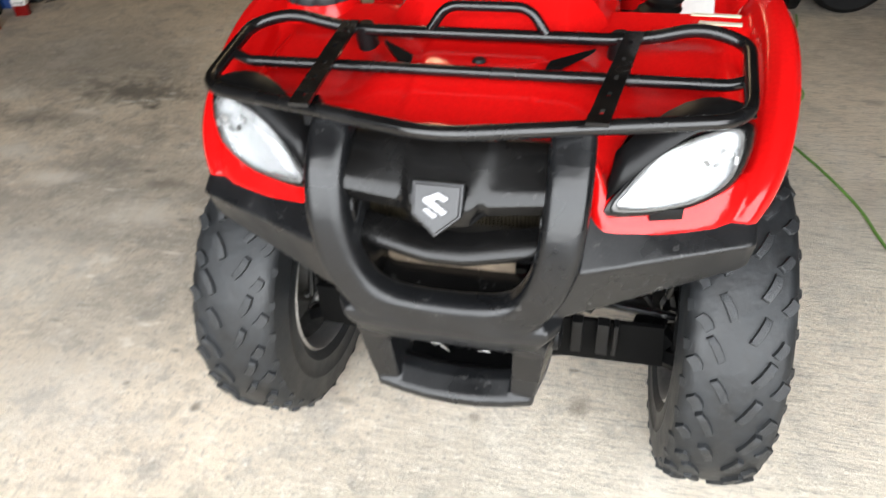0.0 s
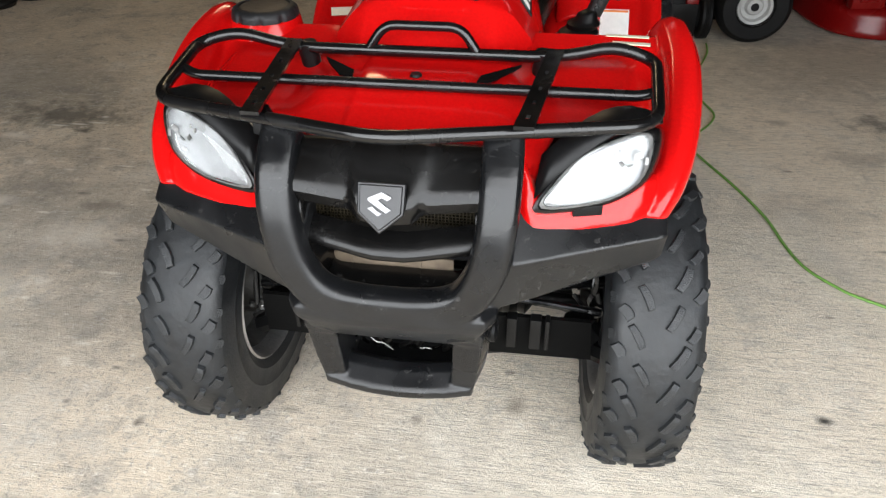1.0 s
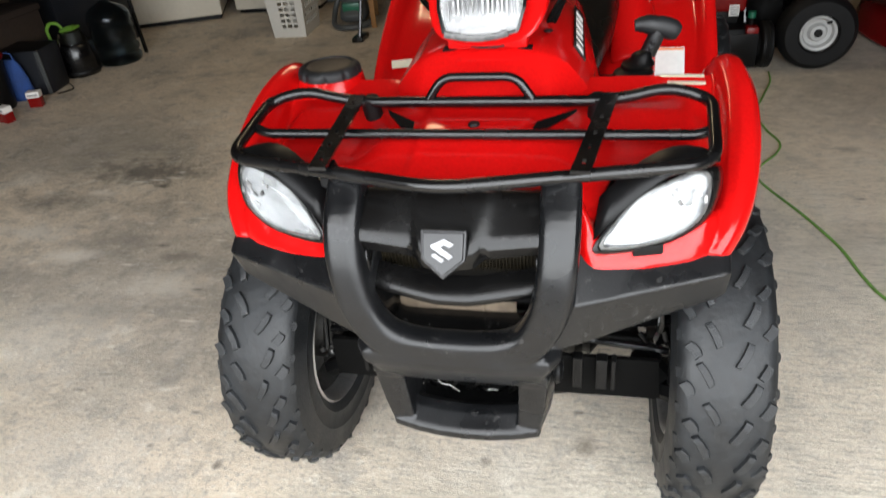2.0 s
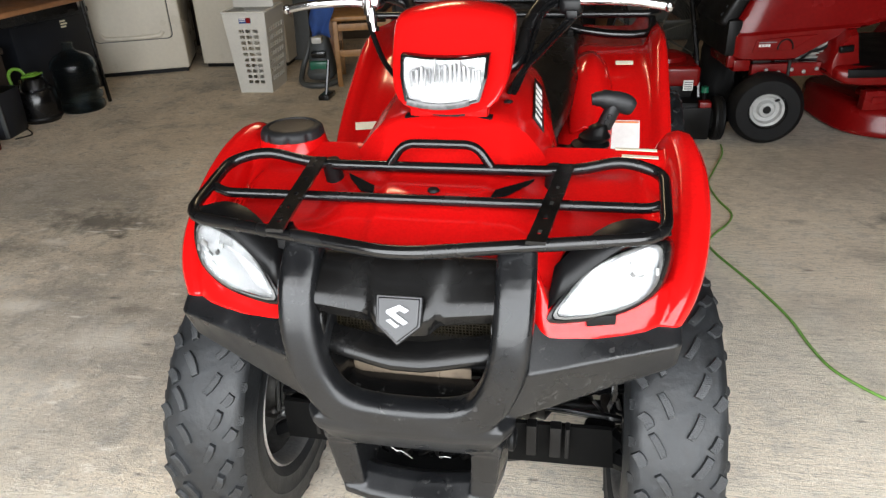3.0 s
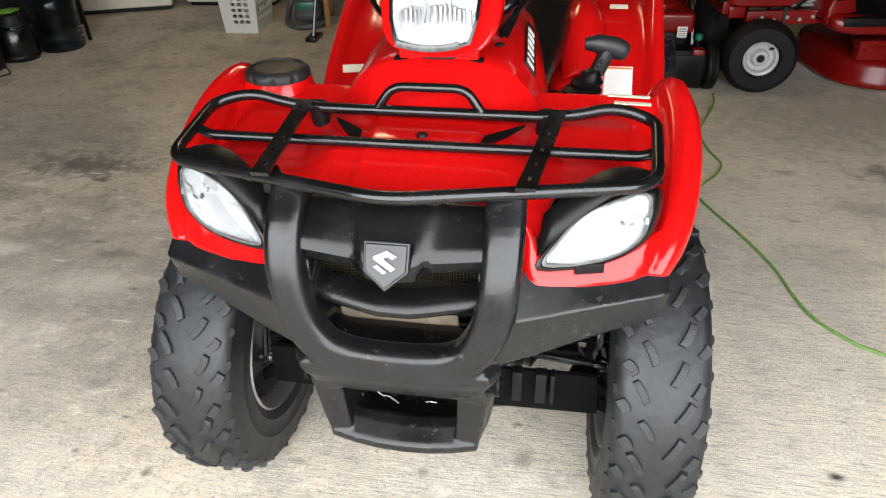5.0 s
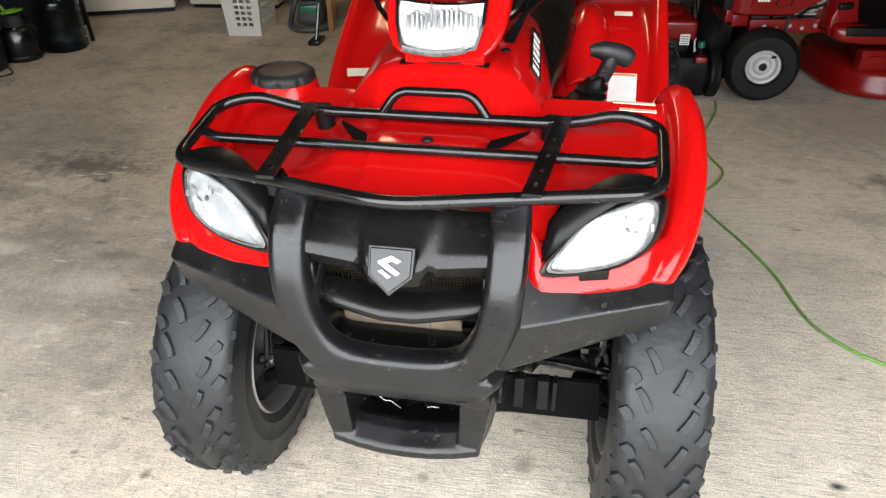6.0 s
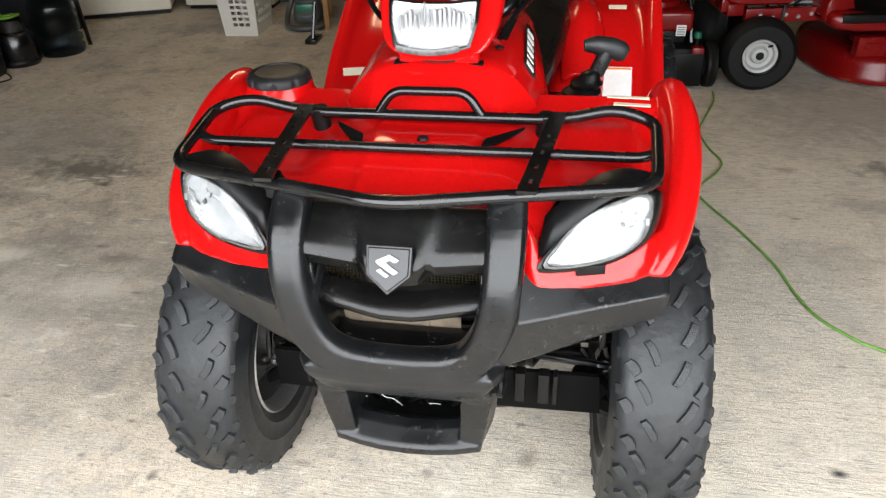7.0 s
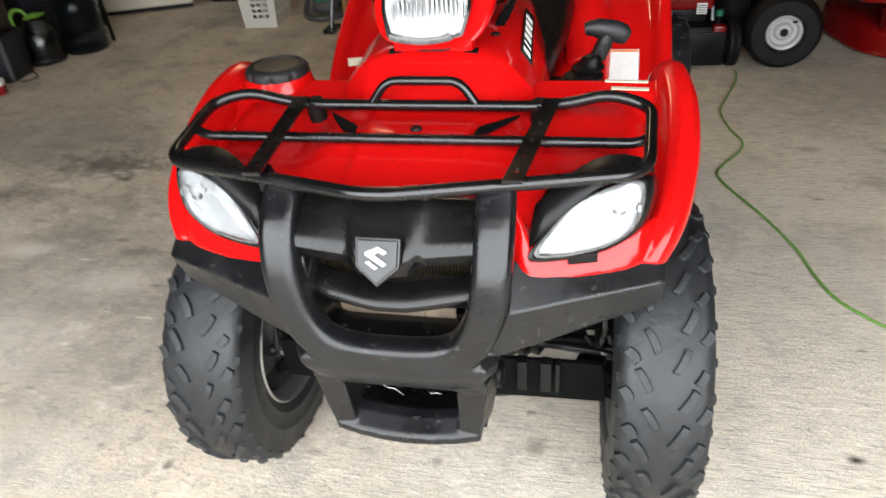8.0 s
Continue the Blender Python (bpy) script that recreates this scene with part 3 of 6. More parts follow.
for v in hoop.verts:
    v.co.y += 0.016 * smoothstep(0.77, 0.85, v.co.z)


def wing(s):
    rows = []
    for x, t, f in ((0.120, -0.33, 1), (0.17, -0.1, 1), (0.21, 0.1, 1), (0.29, 0.54, 1), (0.35, 0.86, 1), (0.380, 1.02, 1.0), (0.390, 1.07, 0.90)):
        top, crease = Vector((-0.305 + 0.066 * t, 0.719 - 0.006 * t)), Vector((-0.362 + 0.072 * t, 0.669 + 0.010 * t))
        bottom, back = Vector((-0.340 + 0.075 * t, 0.583 + 0.038 * t)), Vector((-0.285 + 0.050 * t, 0.60 + 0.035 * t))
        pts = [top + Vector((0.045, -0.008)), top, crease, bottom, back]
        mid = sum(pts, Vector((0, 0))) / len(pts)
        pts = [mid + (p - mid) * f for p in pts]
        rows.append([Vector((s * x, p.x, p.y)) for p in pts])
    return loft(rows)


# the chin swells from the hoop's foot and narrows to the slotted box
chin = []
for z, hw, y in ((0.590, 0.140, -0.384), (0.577, 0.158, -0.394), (0.566, 0.158, -0.395), (0.554, 0.152, -0.392), (0.530, 0.141, -0.378), (0.512, 0.138, -0.366)):
    chin.append([Vector(p) for p in ((-hw, y + 0.030, z), (-hw * 0.90, y + 0.006, z), (-hw * 0.45, y, z), (hw * 0.45, y, z), (hw * 0.90, y + 0.006, z), (hw, y + 0.030, z), (hw, y + 0.075, z), (-hw, y + 0.075, z))])


def frame_beam(a, b, c, d, depth):
    """Four front corners (x, y, z) pushed back to a solid."""
    f = [Vector(p) for p in (a, b, c, d)]
    return loft([f, [p + Vector((0, depth, 0.0)) for p in f]])


def pillar(s):
    """Side of the slotted box, wider towards the back."""
    rows = []
    for z, inner, outer, y in ((0.530, 0.092, 0.139, -0.368), (0.505, 0.091, 0.136, -0.363), (0.44, 0.088, 0.129, -0.356), (0.405, 0.086, 0.123, -0.352), (0.386, 0.084, 0.116, -0.346)):
        rows.append([Vector((s * a, b, z)) for a, b in ((inner, y + 0.002), (outer, y), (outer + 0.012, y + 0.055), (outer + 0.010, y + 0.115), (inner + 0.010, y + 0.115))])
    return loft(rows)


ledge = loft([[Vector((x, y + 0.010 * (x / 0.118) ** 2, z + 0.010 * (x / 0.118) ** 2)) for y, z in ((-0.364, 0.380), (-0.366, 0.394), (-0.360, 0.400), (-0.336, 0.415), (-0.318, 0.417), (-0.290, 0.395), (-0.345, 0.366))] for x in (-0.122, -0.08, -0.04, 0, 0.04, 0.08, 0.122)])
mould = part("bumper_shell", join(hoop, wing(1), wing(-1), loft(chin), pillar(1), pillar(-1), ledge, box(-0.130, 0.130, -0.364, -0.255, 0.508, 0.530)), MOULD, bumper, "one-piece moulded black plastic bumper", smooth=60)
weld = mould.modifiers.new("weld", "REMESH")
weld.mode, weld.voxel_size, weld.use_smooth_shade = "VOXEL", 0.0026, True
ease = mould.modifiers.new("ease", "SMOOTH")
ease.factor, ease.iterations = 0.5, 6
part("slot_lining", join(box(-0.12, 0.12, -0.200, -0.190, 0.34, 0.53), box(-0.12, 0.12, -0.272, -0.19, 0.338, 0.346)), DEEP, bumper, "dark lining seen through the slot")
for i in range(9):
    x = -0.085 + 0.02 * i
    part("cable", tube([(x, -0.22, 0.36), (x + random.uniform(-0.01, 0.03), -0.245, 0.40), (x + random.uniform(-0.03, 0.06), -0.245, 0.45), (x + random.uniform(0, 0.05), -0.23, 0.50)], random.uniform(0.003, 0.008), 6), (SATIN, DEEP)[i % 2], bumper)
# thin bright slivers added as painted glints on the wires in the slot
for pts in ([(-0.066, -0.262, 0.412), (-0.056, -0.263, 0.404), (-0.045, -0.262, 0.402), (-0.028, -0.263, 0.389)], [(-0.100, -0.262, 0.402), (-0.096, -0.263, 0.406), (-0.092, -0.262, 0.400)], [(0.02, -0.262, 0.398), (0.03, -0.263, 0.401), (0.04, -0.262, 0.399)]):
    part("wire_glint", tube(pts, 0.0009, 5), ALLOY, bumper, "bright sliver painting the glint on a wire")
for s in (1, -1):
    part("tow_eye", turned([(0.012, -0.012), (0.022, -0.008), (0.022, 0.008), (0.012, 0.012), (0.012, -0.012)], 16, "x", False), HOOD, bumper).location = (s * 0.142, -0.275, 0.470)

# nose panel between the hoop's arms: sloping top with a raised middle that narrows to the badge, and a V-shaped lip
rows = []
for i in range(41):
    x = -0.133 + 0.266 * i / 40
    row = []
    for k, (y, z) in enumerate(((-0.270, 0.804), (-0.292, 0.811), (-0.303, 0.811), (-0.313, 0.805), (-0.331, 0.790), (-0.347, 0.777), (-0.355, 0.769), (-0.358, 0.760), (-0.351, 0.742), (-0.336, 0.735), (-0.30, 0.737))):
        t = smoothstep(1, 6, k)
        wide = 0.060 - 0.019 * t
        f = 1 - smoothstep(wide - 0.006, wide + 0.013, abs(x))
        drop = 0.018 * (1 - abs(x) / 0.131) * smoothstep(2, 6, k)
        row.append(Vector((x, y - (0.004 + 0.010 * t) * f, z - drop - (0.006 * f if k > 7 else 0) + 0.002 * f * (k < 3))))
    rows.append(row)
nose = part("nose_panel", loft(rows, False), BLACK, bike, "black plastic nose panel above the grille")
thick(nose, 0.003)
part("grille_backing", box(-0.135, 0.135, -0.292, -0.285, 0.616, 0.80), DEEP, bike)
bars = bmesh.new()
for i in range(48):
    x = -0.12 + i * 0.0052
    bars = join(bars, box(x, x + 0.0012, -0.298, -0.291, 0.675, 0.760))
for i in range(16):
    z = 0.68 + i * 0.0050
    bars = join(bars, box(-0.125, 0.125, -0.297, -0.2915, z, z + 0.0011))
part("grille_mesh", bars, MESH, bike, "fine black grille mesh", smooth=0)
rows = []
for k in range(13):
    x = -0.137 + 0.274 * k / 12
    v = 1 - abs(x) / 0.137
    v = min(v, 0.80)
    y0, z0 = -0.334 - 0.030 * v, 0.677 - 0.012 * v
    rows.append([Vector((x, y0 + dy, z0 + dz)) for dy, dz in ((0.030, 0.020), (0.012, 0.013), (-0.002, 0.003), (-0.006, -0.004), (-0.005, -0.012), (0.002, -0.016), (0.03, 0.004))])
soften(part("grille_bar", loft(rows), BLACK, bike, "black V-shaped grille bar"), 0.002, 1)
for s in (1, -1):
    rows = [[Vector((s * (0.126 - 0.020 * smoothstep(0.68, 0.60, z)), y, z)) for y in (-0.352, -0.34, -0.31, -0.288)] for z in (0.600, 0.63, 0.66, 0.69, 0.715, 0.738)]
    thick(part("grille_cheek", loft(rows, False), BLACK, bike), 0.004)
rows = []
for k in range(9):
    x = -0.122 + 0.244 * k / 8
    rise = 0.016 * smoothstep(0.085, 0.125, abs(x))
    rows.append([Vector((x, y, z + rise)) for y, z in ((-0.374, 0.588), (-0.366, 0.597), (-0.350, 0.594), (-0.325, 0.593), (-0.302, 0.598), (-0.294, 0.596), (-0.294, 0.570), (-0.374, 0.570))])
part("grille_floor", loft(rows), BLACK, bike, "smooth black floor under the grille bar")
part("splash_plate", join(box(-0.104, 0.084, -0.291, -0.286, 0.585, 0.613, 0.002), box(-0.078, -0.073, -0.294, -0.290, 0.590, 0.612), box(0.03, 0.034, -0.294, -0.290, 0.592, 0.612)), TAN, bike, "tan plastic plate behind the grille")

# badge
badge = [(-0.029, 0.027), (0.029, 0.027), (0.028, -0.010), (0.0, -0.034), (-0.028, -0.010)]
m = Matrix.Translation((0, -0.374, 0.756)) @ Matrix.Rotation(radians(62), 4, "X")
shield = soften(part("badge", join(prism(badge, 0.010, m), prism([(x * 1.12, y * 1.12) for x, y in badge], 0.007, m)), BADGE, bike, "shield-shaped dark grey badge"), 0.0015, 2)
lift = m @ Matrix.Translation((0, 0.001, 0.010)) @ Matrix.Diagonal((0.80, 0.86, 1, 1))
mark = join(prism([(-0.020, 0.010), (0.003, 0.020), (0.020, 0.012), (0.013, 0.007), (0.003, 0.011), (-0.004, 0.007), (0.019, -0.007), (0.011, -0.012), (-0.020, 0.006)], 0.003, lift),
            prism([(-0.020, -0.006), (-0.012, -0.003), (-0.004, -0.009), (0.004, -0.013), (-0.002, -0.017)], 0.003, lift))
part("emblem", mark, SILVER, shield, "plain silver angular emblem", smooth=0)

# front rack
rack = new("front_rack")
rack.parent = bike
tagged(rack, "black tubular steel front rack")
R = 0.0095
corners = [(0.19, -0.05, 0.847), (0.24, -0.05, 0.853), (0.30, -0.050, 0.869), (0.366, -0.060, 0.853), (0.356, -0.250, 0.834)]
rim_path = fillet([(0, -0.05, 0.847)] + corners + [(0, -0.372, 0.853)] + [(-x - 0.009 * smoothstep(0.2, 0.34, x), y, z) for x, y, z in reversed(corners)] + [(0, -0.05, 0.847)], 0.045)
part("rim_tube", tube(rim_path, R, 12, 0, False), SATIN, rack)
part("middle_tube", tube(fillet([(-0.366, -0.148, 0.842), (-0.34, -0.160, 0.836), (0.34, -0.160, 0.836), (0.366, -0.148, 0.842)], 0.02), 0.0082, 10, 0), SATIN, rack)
part("hoop_handle", tube(fillet([(-0.088, -0.05, 0.850), (-0.062, -0.046, 0.888), (0.062, -0.046, 0.888), (0.088, -0.05, 0.850)], 0.04), 0.0078, 10, 0), SATIN, rack)


def strap(s):
    """A flat punched strip across the rack."""
    a, b = Vector((s * 0.213, -0.048, 0.858)), Vector((s * 0.180, -0.338, 0.861))
    d = b - a
    side = Vector((0.0130, 0, 0))
    bm = bmesh.new()
    cells, cols = 24, (-1, -0.22, 0.22, 1)
    g = [[bm.verts.new(a + d * (i / cells) + side * c) for c in cols] for i in range(cells + 1)]
    for i in range(cells):
        for j in range(3):
            if j == 1 and i in (3, 8, 13, 17, 21):
                continue
            bm.faces.new((g[i][j], g[i][j + 1], g[i + 1][j + 1], g[i + 1][j]))
    return bm


for s in (1, -1):
    thick(part("rack_strap", strap(s), SATIN, rack, smooth=0), 0.005, 0)
    part("rack_post", join(rod((s * 0.195, -0.045, 0.853), (s * 0.188, -0.035, 0.775), 0.016, 12), rod((s * 0.188, -0.037, 0.79), (s * 0.188, -0.034, 0.77), 0.024, 12)), DEEP, rack)
    part("rack_leg", rod((s * 0.175, -0.300, 0.852), (s * 0.160, -0.285, 0.80), 0.008, 8), SATIN, rack)


# red front body
def deck_z(x, y):
    """Height of the front body's top: a tray in the middle, lamp humps and fender tops at the sides."""
    a = abs(x)
    tray = 0.786 + 0.042 * smoothstep(-0.28, -0.09, y) + 0.008 * smoothstep(-0.04, 0.06, y) + 0.004 * smoothstep(0.095, 0.085, a) * smoothstep(-0.285, -0.27, y)
    side = 0.800 + 0.022 * smoothstep(-0.16, 0.02, y) + 0.022 * smoothstep(0.0, 0.12, y)
    front = smoothstep(-0.20, -0.31, y)
    z = tray + (side - tray) * smoothstep(0.125, 0.20, a)
    z -= 0.0025 * smoothstep(0.082, 0.074, a) * smoothstep(-0.245, -0.235, y) * smoothstep(-0.135, -0.145, y)
    z -= 0.055 * front * smoothstep(0.12, 0.2, a)
    z -= 0.035 * smoothstep(0.325, 0.385, a) * smoothstep(0.06, -0.02, y)
    return z


def sheet(x0, x1, y0, y1, nx, ny, fn):
    return loft([[Vector((x0 + (x1 - x0) * i / nx, y0 + (y1 - y0) * j / ny, fn(x0 + (x1 - x0) * i / nx, y0 + (y1 - y0) * j / ny))) for i in range(nx + 1)] for j in range(ny + 1)], False)


rows = []
for j in range(57):
    row = []
    for i in range(113):
        u = -1 + i / 56
        y0 = -0.300 + 0.105 * smoothstep(0.52, 0.66, abs(u))
        y = y0 + (0.092 - y0) * j / 56
        x = u * (0.352 + 0.050 * smoothstep(-0.21, -0.06, y))
        row.append(Vector((x, y, deck_z(x, y))))
    rows.append(row + [p - Vector((0, 0, 0.013)) for p in reversed(row)])
deck = loft(rows)
part("plug", turned([(0.0, 0.004), (0.008, 0.004), (0.010, 0.0), (0.0, -0.002)], 16), DEEP, bike).location = (0, -0.112, deck_z(0, -0.112) + 0.001)
for s in (1, -1):
    base_z = deck_z(0.125, -0.095) + 0.003
    corner = [(0.160, -0.055), (0.152, -0.072), (0.119, -0.124), (0.097, -0.130), (0.101, -0.106)]
    # flat black plate that paints the dark inside the vent hole
    tri = prism([(s * x, y) for x, y in corner], 0.004, Matrix.Translation((0, 0, base_z)))
    part("vent", tri, SHADED_BLACK, bike, "black triangular vent", smooth=0)


def fender_lip(s):
    """The rounded outer edge of a front fender, from behind the rack over the wheel and down beside the headlight."""
    stations = [(0.405, 0.205, 0.780, 0.058, 0.085), (0.408, 0.178, 0.826, 0.058, 0.085), (0.408, 0.135, 0.850, 0.058, 0.085), (0.412, 0.085, 0.850, 0.058, 0.085), (0.416, 0.02, 0.838, 0.058, 0.080),
                (0.414, -0.06, 0.815, 0.058, 0.075), (0.408, -0.13, 0.790, 0.054, 0.075), (0.398, -0.195, 0.760, 0.048, 0.066), (0.384, -0.238, 0.728, 0.044, 0.046), (0.366, -0.266, 0.698, 0.040, 0.024)]
    line = spline([p[:3] for p in stations], 5)
    sizes = spline([(p[3], p[4], 0) for p in stations], 5)
    rows = []
    for i, p in enumerate(line):
        n = (line[min(i + 1, len(line) - 1)] - line[max(i - 1, 0)]).normalized()
        out = Vector((1, 0, 0))
        up = out.cross(n)
        up = up if up.z > 0 or abs(up.z) < 0.2 and up.y < 0 else -up
        w, drop = sizes[i].x, sizes[i].y
        k = w / 0.058
        prof = [(-w * 0.72, -0.036 * k), (-w * 0.62, -0.016 * k), (-w * 0.36, 0.004 * k), (-w * 0.05, 0.011 * k), (w * 0.28, 0.006 * k), (w * 0.50, -0.012 * k), (w * 0.57, -0.032 * k), (w * 0.56, -drop), (w * 0.50, -drop - 0.004), (w * 0.44, -0.032 * k), (0, -0.010 * k), (-w * 0.55, -0.040 * k)]
        rows.append([Vector(((p + out * a + up * c).x * s, (p + out * a + up * c).y, (p + out * a + up * c).z)) for a, c in prof])
    return loft(rows)


def lamp_surround(s):
    """The red rim that wraps the headlight's foot and runs out into the fender."""
    rows = []
    for x, y, z0, z1 in ((0.168, -0.292, 0.700, 0.806), (0.176, -0.304, 0.698, 0.796), (0.188, -0.316, 0.695, 0.775), (0.200, -0.320, 0.694, 0.748), (0.215, -0.318, 0.693, 0.727), (0.26, -0.305, 0.694, 0.728), (0.31, -0.290, 0.697, 0.734), (0.336, -0.280, 0.698, 0.744), (0.352, -0.270, 0.700, 0.752), (0.368, -0.254, 0.704, 0.748)):
        front = [(y + 0.016, z0 - 0.010), (y - 0.003, z0), (y + 0.003, z0 * 0.6 + z1 * 0.4), (y + 0.016, z1 - 0.003), (y + 0.034, z1 - 0.002)]
        rows.append([Vector((s * x, a, z)) for a, z in front] + [Vector((s * x, a + 0.016, z - 0.004)) for a, z in reversed(front)])
    return loft(rows)


body = part("front_body", join(deck, fender_lip(1), fender_lip(-1), lamp_surround(1), lamp_surround(-1)), RED, bike, "glossy red plastic front body with both fenders", smooth=60)
weld = body.modifiers.new("weld", "REMESH")
weld.mode, weld.voxel_size, weld.use_smooth_shade = "VOXEL", 0.0032, True
ease = body.modifiers.new("ease", "SMOOTH")
ease.factor, ease.iterations = 0.5, 6

# headlight: black bezel, reflector and lens
LAMP = [(0.210, -0.311, 0.730), (0.224, -0.297, 0.761), (0.257, -0.275, 0.794), (0.301, -0.257, 0.813), (0.338, -0.245, 0.820), (0.352, -0.246, 0.812), (0.352, -0.255, 0.782), (0.337, -0.268, 0.752), (0.288, -0.290, 0.732)]


def faceted(bm, amount):
    """Breaks a smooth reflector into uneven facets."""
    for v in bm.verts:
        v.co += Vector((random.uniform(-1, 1), random.uniform(-1, 1), random.uniform(-1, 1))) * amount
    return bm


def headlight(s):
    lamp = new("headlight")
    lamp.parent = bike
    tagged(lamp, "clear almond-shaped headlight in a black bezel")
    line = spline(LAMP, 4, True)
    mid = sum(line, Vector()) / len(line)
    n = Vector((-0.25, -1, 0.40)).normalized()
    fx = lambda v: Vector((v.x * s, v.y, v.z))
    grow = lambda f, d: [fx(mid + (p - mid) * f + n * d) for p in line]
    part("bezel", loft([grow(1.0, -0.03), grow(1.0, -0.002), grow(1.03, 0.003), grow(1.10, 0.001), grow(1.16, -0.010), grow(1.17, -0.05)], caps=False), BLACK, lamp)
    part("reflector", faceted(loft([grow(0.97, -0.006), grow(0.92, -0.018), grow(0.80, -0.028), grow(0.66, -0.034), grow(0.50, -0.038), grow(0.3, -0.040), grow(0.05, -0.041)], caps=True), 0.0032), REFLECTOR, lamp, "silver faceted reflector", smooth=0)
    c = mid + n * -0.026
    part("bulb_shield", put(turned([(0.0, 0.014), (0.008, 0.012), (0.011, 0.0), (0.011, -0.012), (0.0, -0.014)], 14), Matrix.Translation(fx(c)) @ n.to_track_quat("Z", "Y").to_matrix().to_4x4()), GREY, lamp)
    for u, w, wide, tall, turn, mat in ((0.036, 0.022, 0.012, 0.009, 0.5, STEEL), (0.014, 0.008, 0.006, 0.007, 0.8, BARREL), (0.004, 0.019, 0.003, 0.006, 0.3, STEEL), (0.024, -0.010, 0.010, 0.005, 0.2, STEEL), (-0.016, 0.010, 0.003, 0.008, 0.2, STEEL), (0.026, 0.006, 0.009, 0.003, 0.5, GREY), (0.048, 0.014, 0.004, 0.010, 0.1, STEEL), (0.010, 0.026, 0.003, 0.005, 0.0, STEEL), (0.032, 0.012, 0.005, 0.005, 0.4, STEEL)):
        q = mid + Vector((u, -0.003, w)) - n * 0.012
        part("reflector_facet", put(box(-wide / 2, wide / 2, -tall / 2, tall / 2, -0.0012, 0.0012), Matrix.Translation(fx(q)) @ n.to_track_quat("Z", "Y").to_matrix().to_4x4() @ Matrix.Rotation(turn * s, 4, "Z") @ Matrix.Rotation(0.25, 4, "X")), mat, lamp, smooth=0)
    part("lens_rim", loft([grow(1.005, 0.001), grow(0.995, 0.0062), grow(0.935, 0.0078), grow(0.930, 0.004)], caps=False), FROST, lamp, "grey frosted border of the lens")
    lens = part("lens", loft([grow(1.0, -0.002), grow(0.98, 0.004), grow(0.80, 0.009), grow(0.45, 0.012), grow(0.1, 0.013)], caps=True), LENS, lamp, "clear plastic lens")
    lens.visible_shadow = False
    # black hood that runs back over the lamp
    rows = []
    for k in range(9):
        t = k / 8
        p0 = Vector((0.198 + 0.165 * t, -0.308 + 0.072 * t, 0.742 + 0.10 * math.sin(min(1, t * 1.15) * math.pi / 2) - 0.010 * t))
        back = Vector((0.205 + 0.155 * t, -0.255 + 0.06 * t + 0.03 * math.sin(t * math.pi), 0.790 + 0.042 * math.sin(t * math.pi * 0.75)))
        rows.append([fx(p0), fx(p0.lerp(back, 0.4) + Vector((0, -0.004, 0.012))), fx(p0.lerp(back, 0.8) + Vector((0, 0, 0.008))), fx(back - Vector((0, 0, 0.02)))])
    thick(part("lamp_hood", loft(rows, False), HOOD, lamp, "black hood over the headlight"), 0.004)
    return lamp


for s in (1, -1):
    headlight(s)
    if s < 0:
        part("lamp_backing", box(-0.215, -0.185, -0.262, -0.254, 0.740, 0.815, 0.003), HOOD, bike)
    if s > 0:
        marker = part("side_marker", box(-0.021, 0.021, -0.006, 0.006, -0.008, 0.008, 0.002), HOOD, bike, "black bracket under the headlight")
        marker.matrix_local = Matrix.Translation((s * 0.272, -0.292, 0.7215)) @ Matrix.Rotation(radians(14 * s), 4, "Z")

# cap on the fender
notch = lambda a: smoothstep(0.55, 0.95, math.cos(a * 9 * math.pi / 72))
lobes = [[Vector((r * (1 - w * notch(a)) * math.cos(a * math.pi / 72), r * (1 - w * notch(a)) * math.sin(a * math.pi / 72), z)) for a in range(144)]
         for r, w, z in ((0.010, 0, 0.0285), (0.040, 0, 0.0285), (0.046, 0, 0.0275), (0.0475, 0, 0.0300), (0.053, 0.0, 0.0295), (0.0590, 0.02, 0.0245), (0.0610, 0.065, 0.018), (0.0615, 0.075, -0.002), (0.058, 0.05, -0.008), (0.02, 0, -0.008))]
cap = part("storage_cap", loft(lobes), GRIP, bike, "large round black cap with a scalloped edge", smooth=50)
cap.location = (-0.318, 0.095, 0.839)
part("cap_disc", turned([(0.0, 0.0305), (0.038, 0.0302), (0.043, 0.0290)], 40), DUST, cap, "dusty brown top of the cap")
part("cap_collar", turned([(0.062, 0.02), (0.066, 0.0), (0.085, -0.03), (0.0, -0.03)], 32), RED, bike).location = (-0.318, 0.095, 0.830)

# cowl rising to the handlebar
rows = []
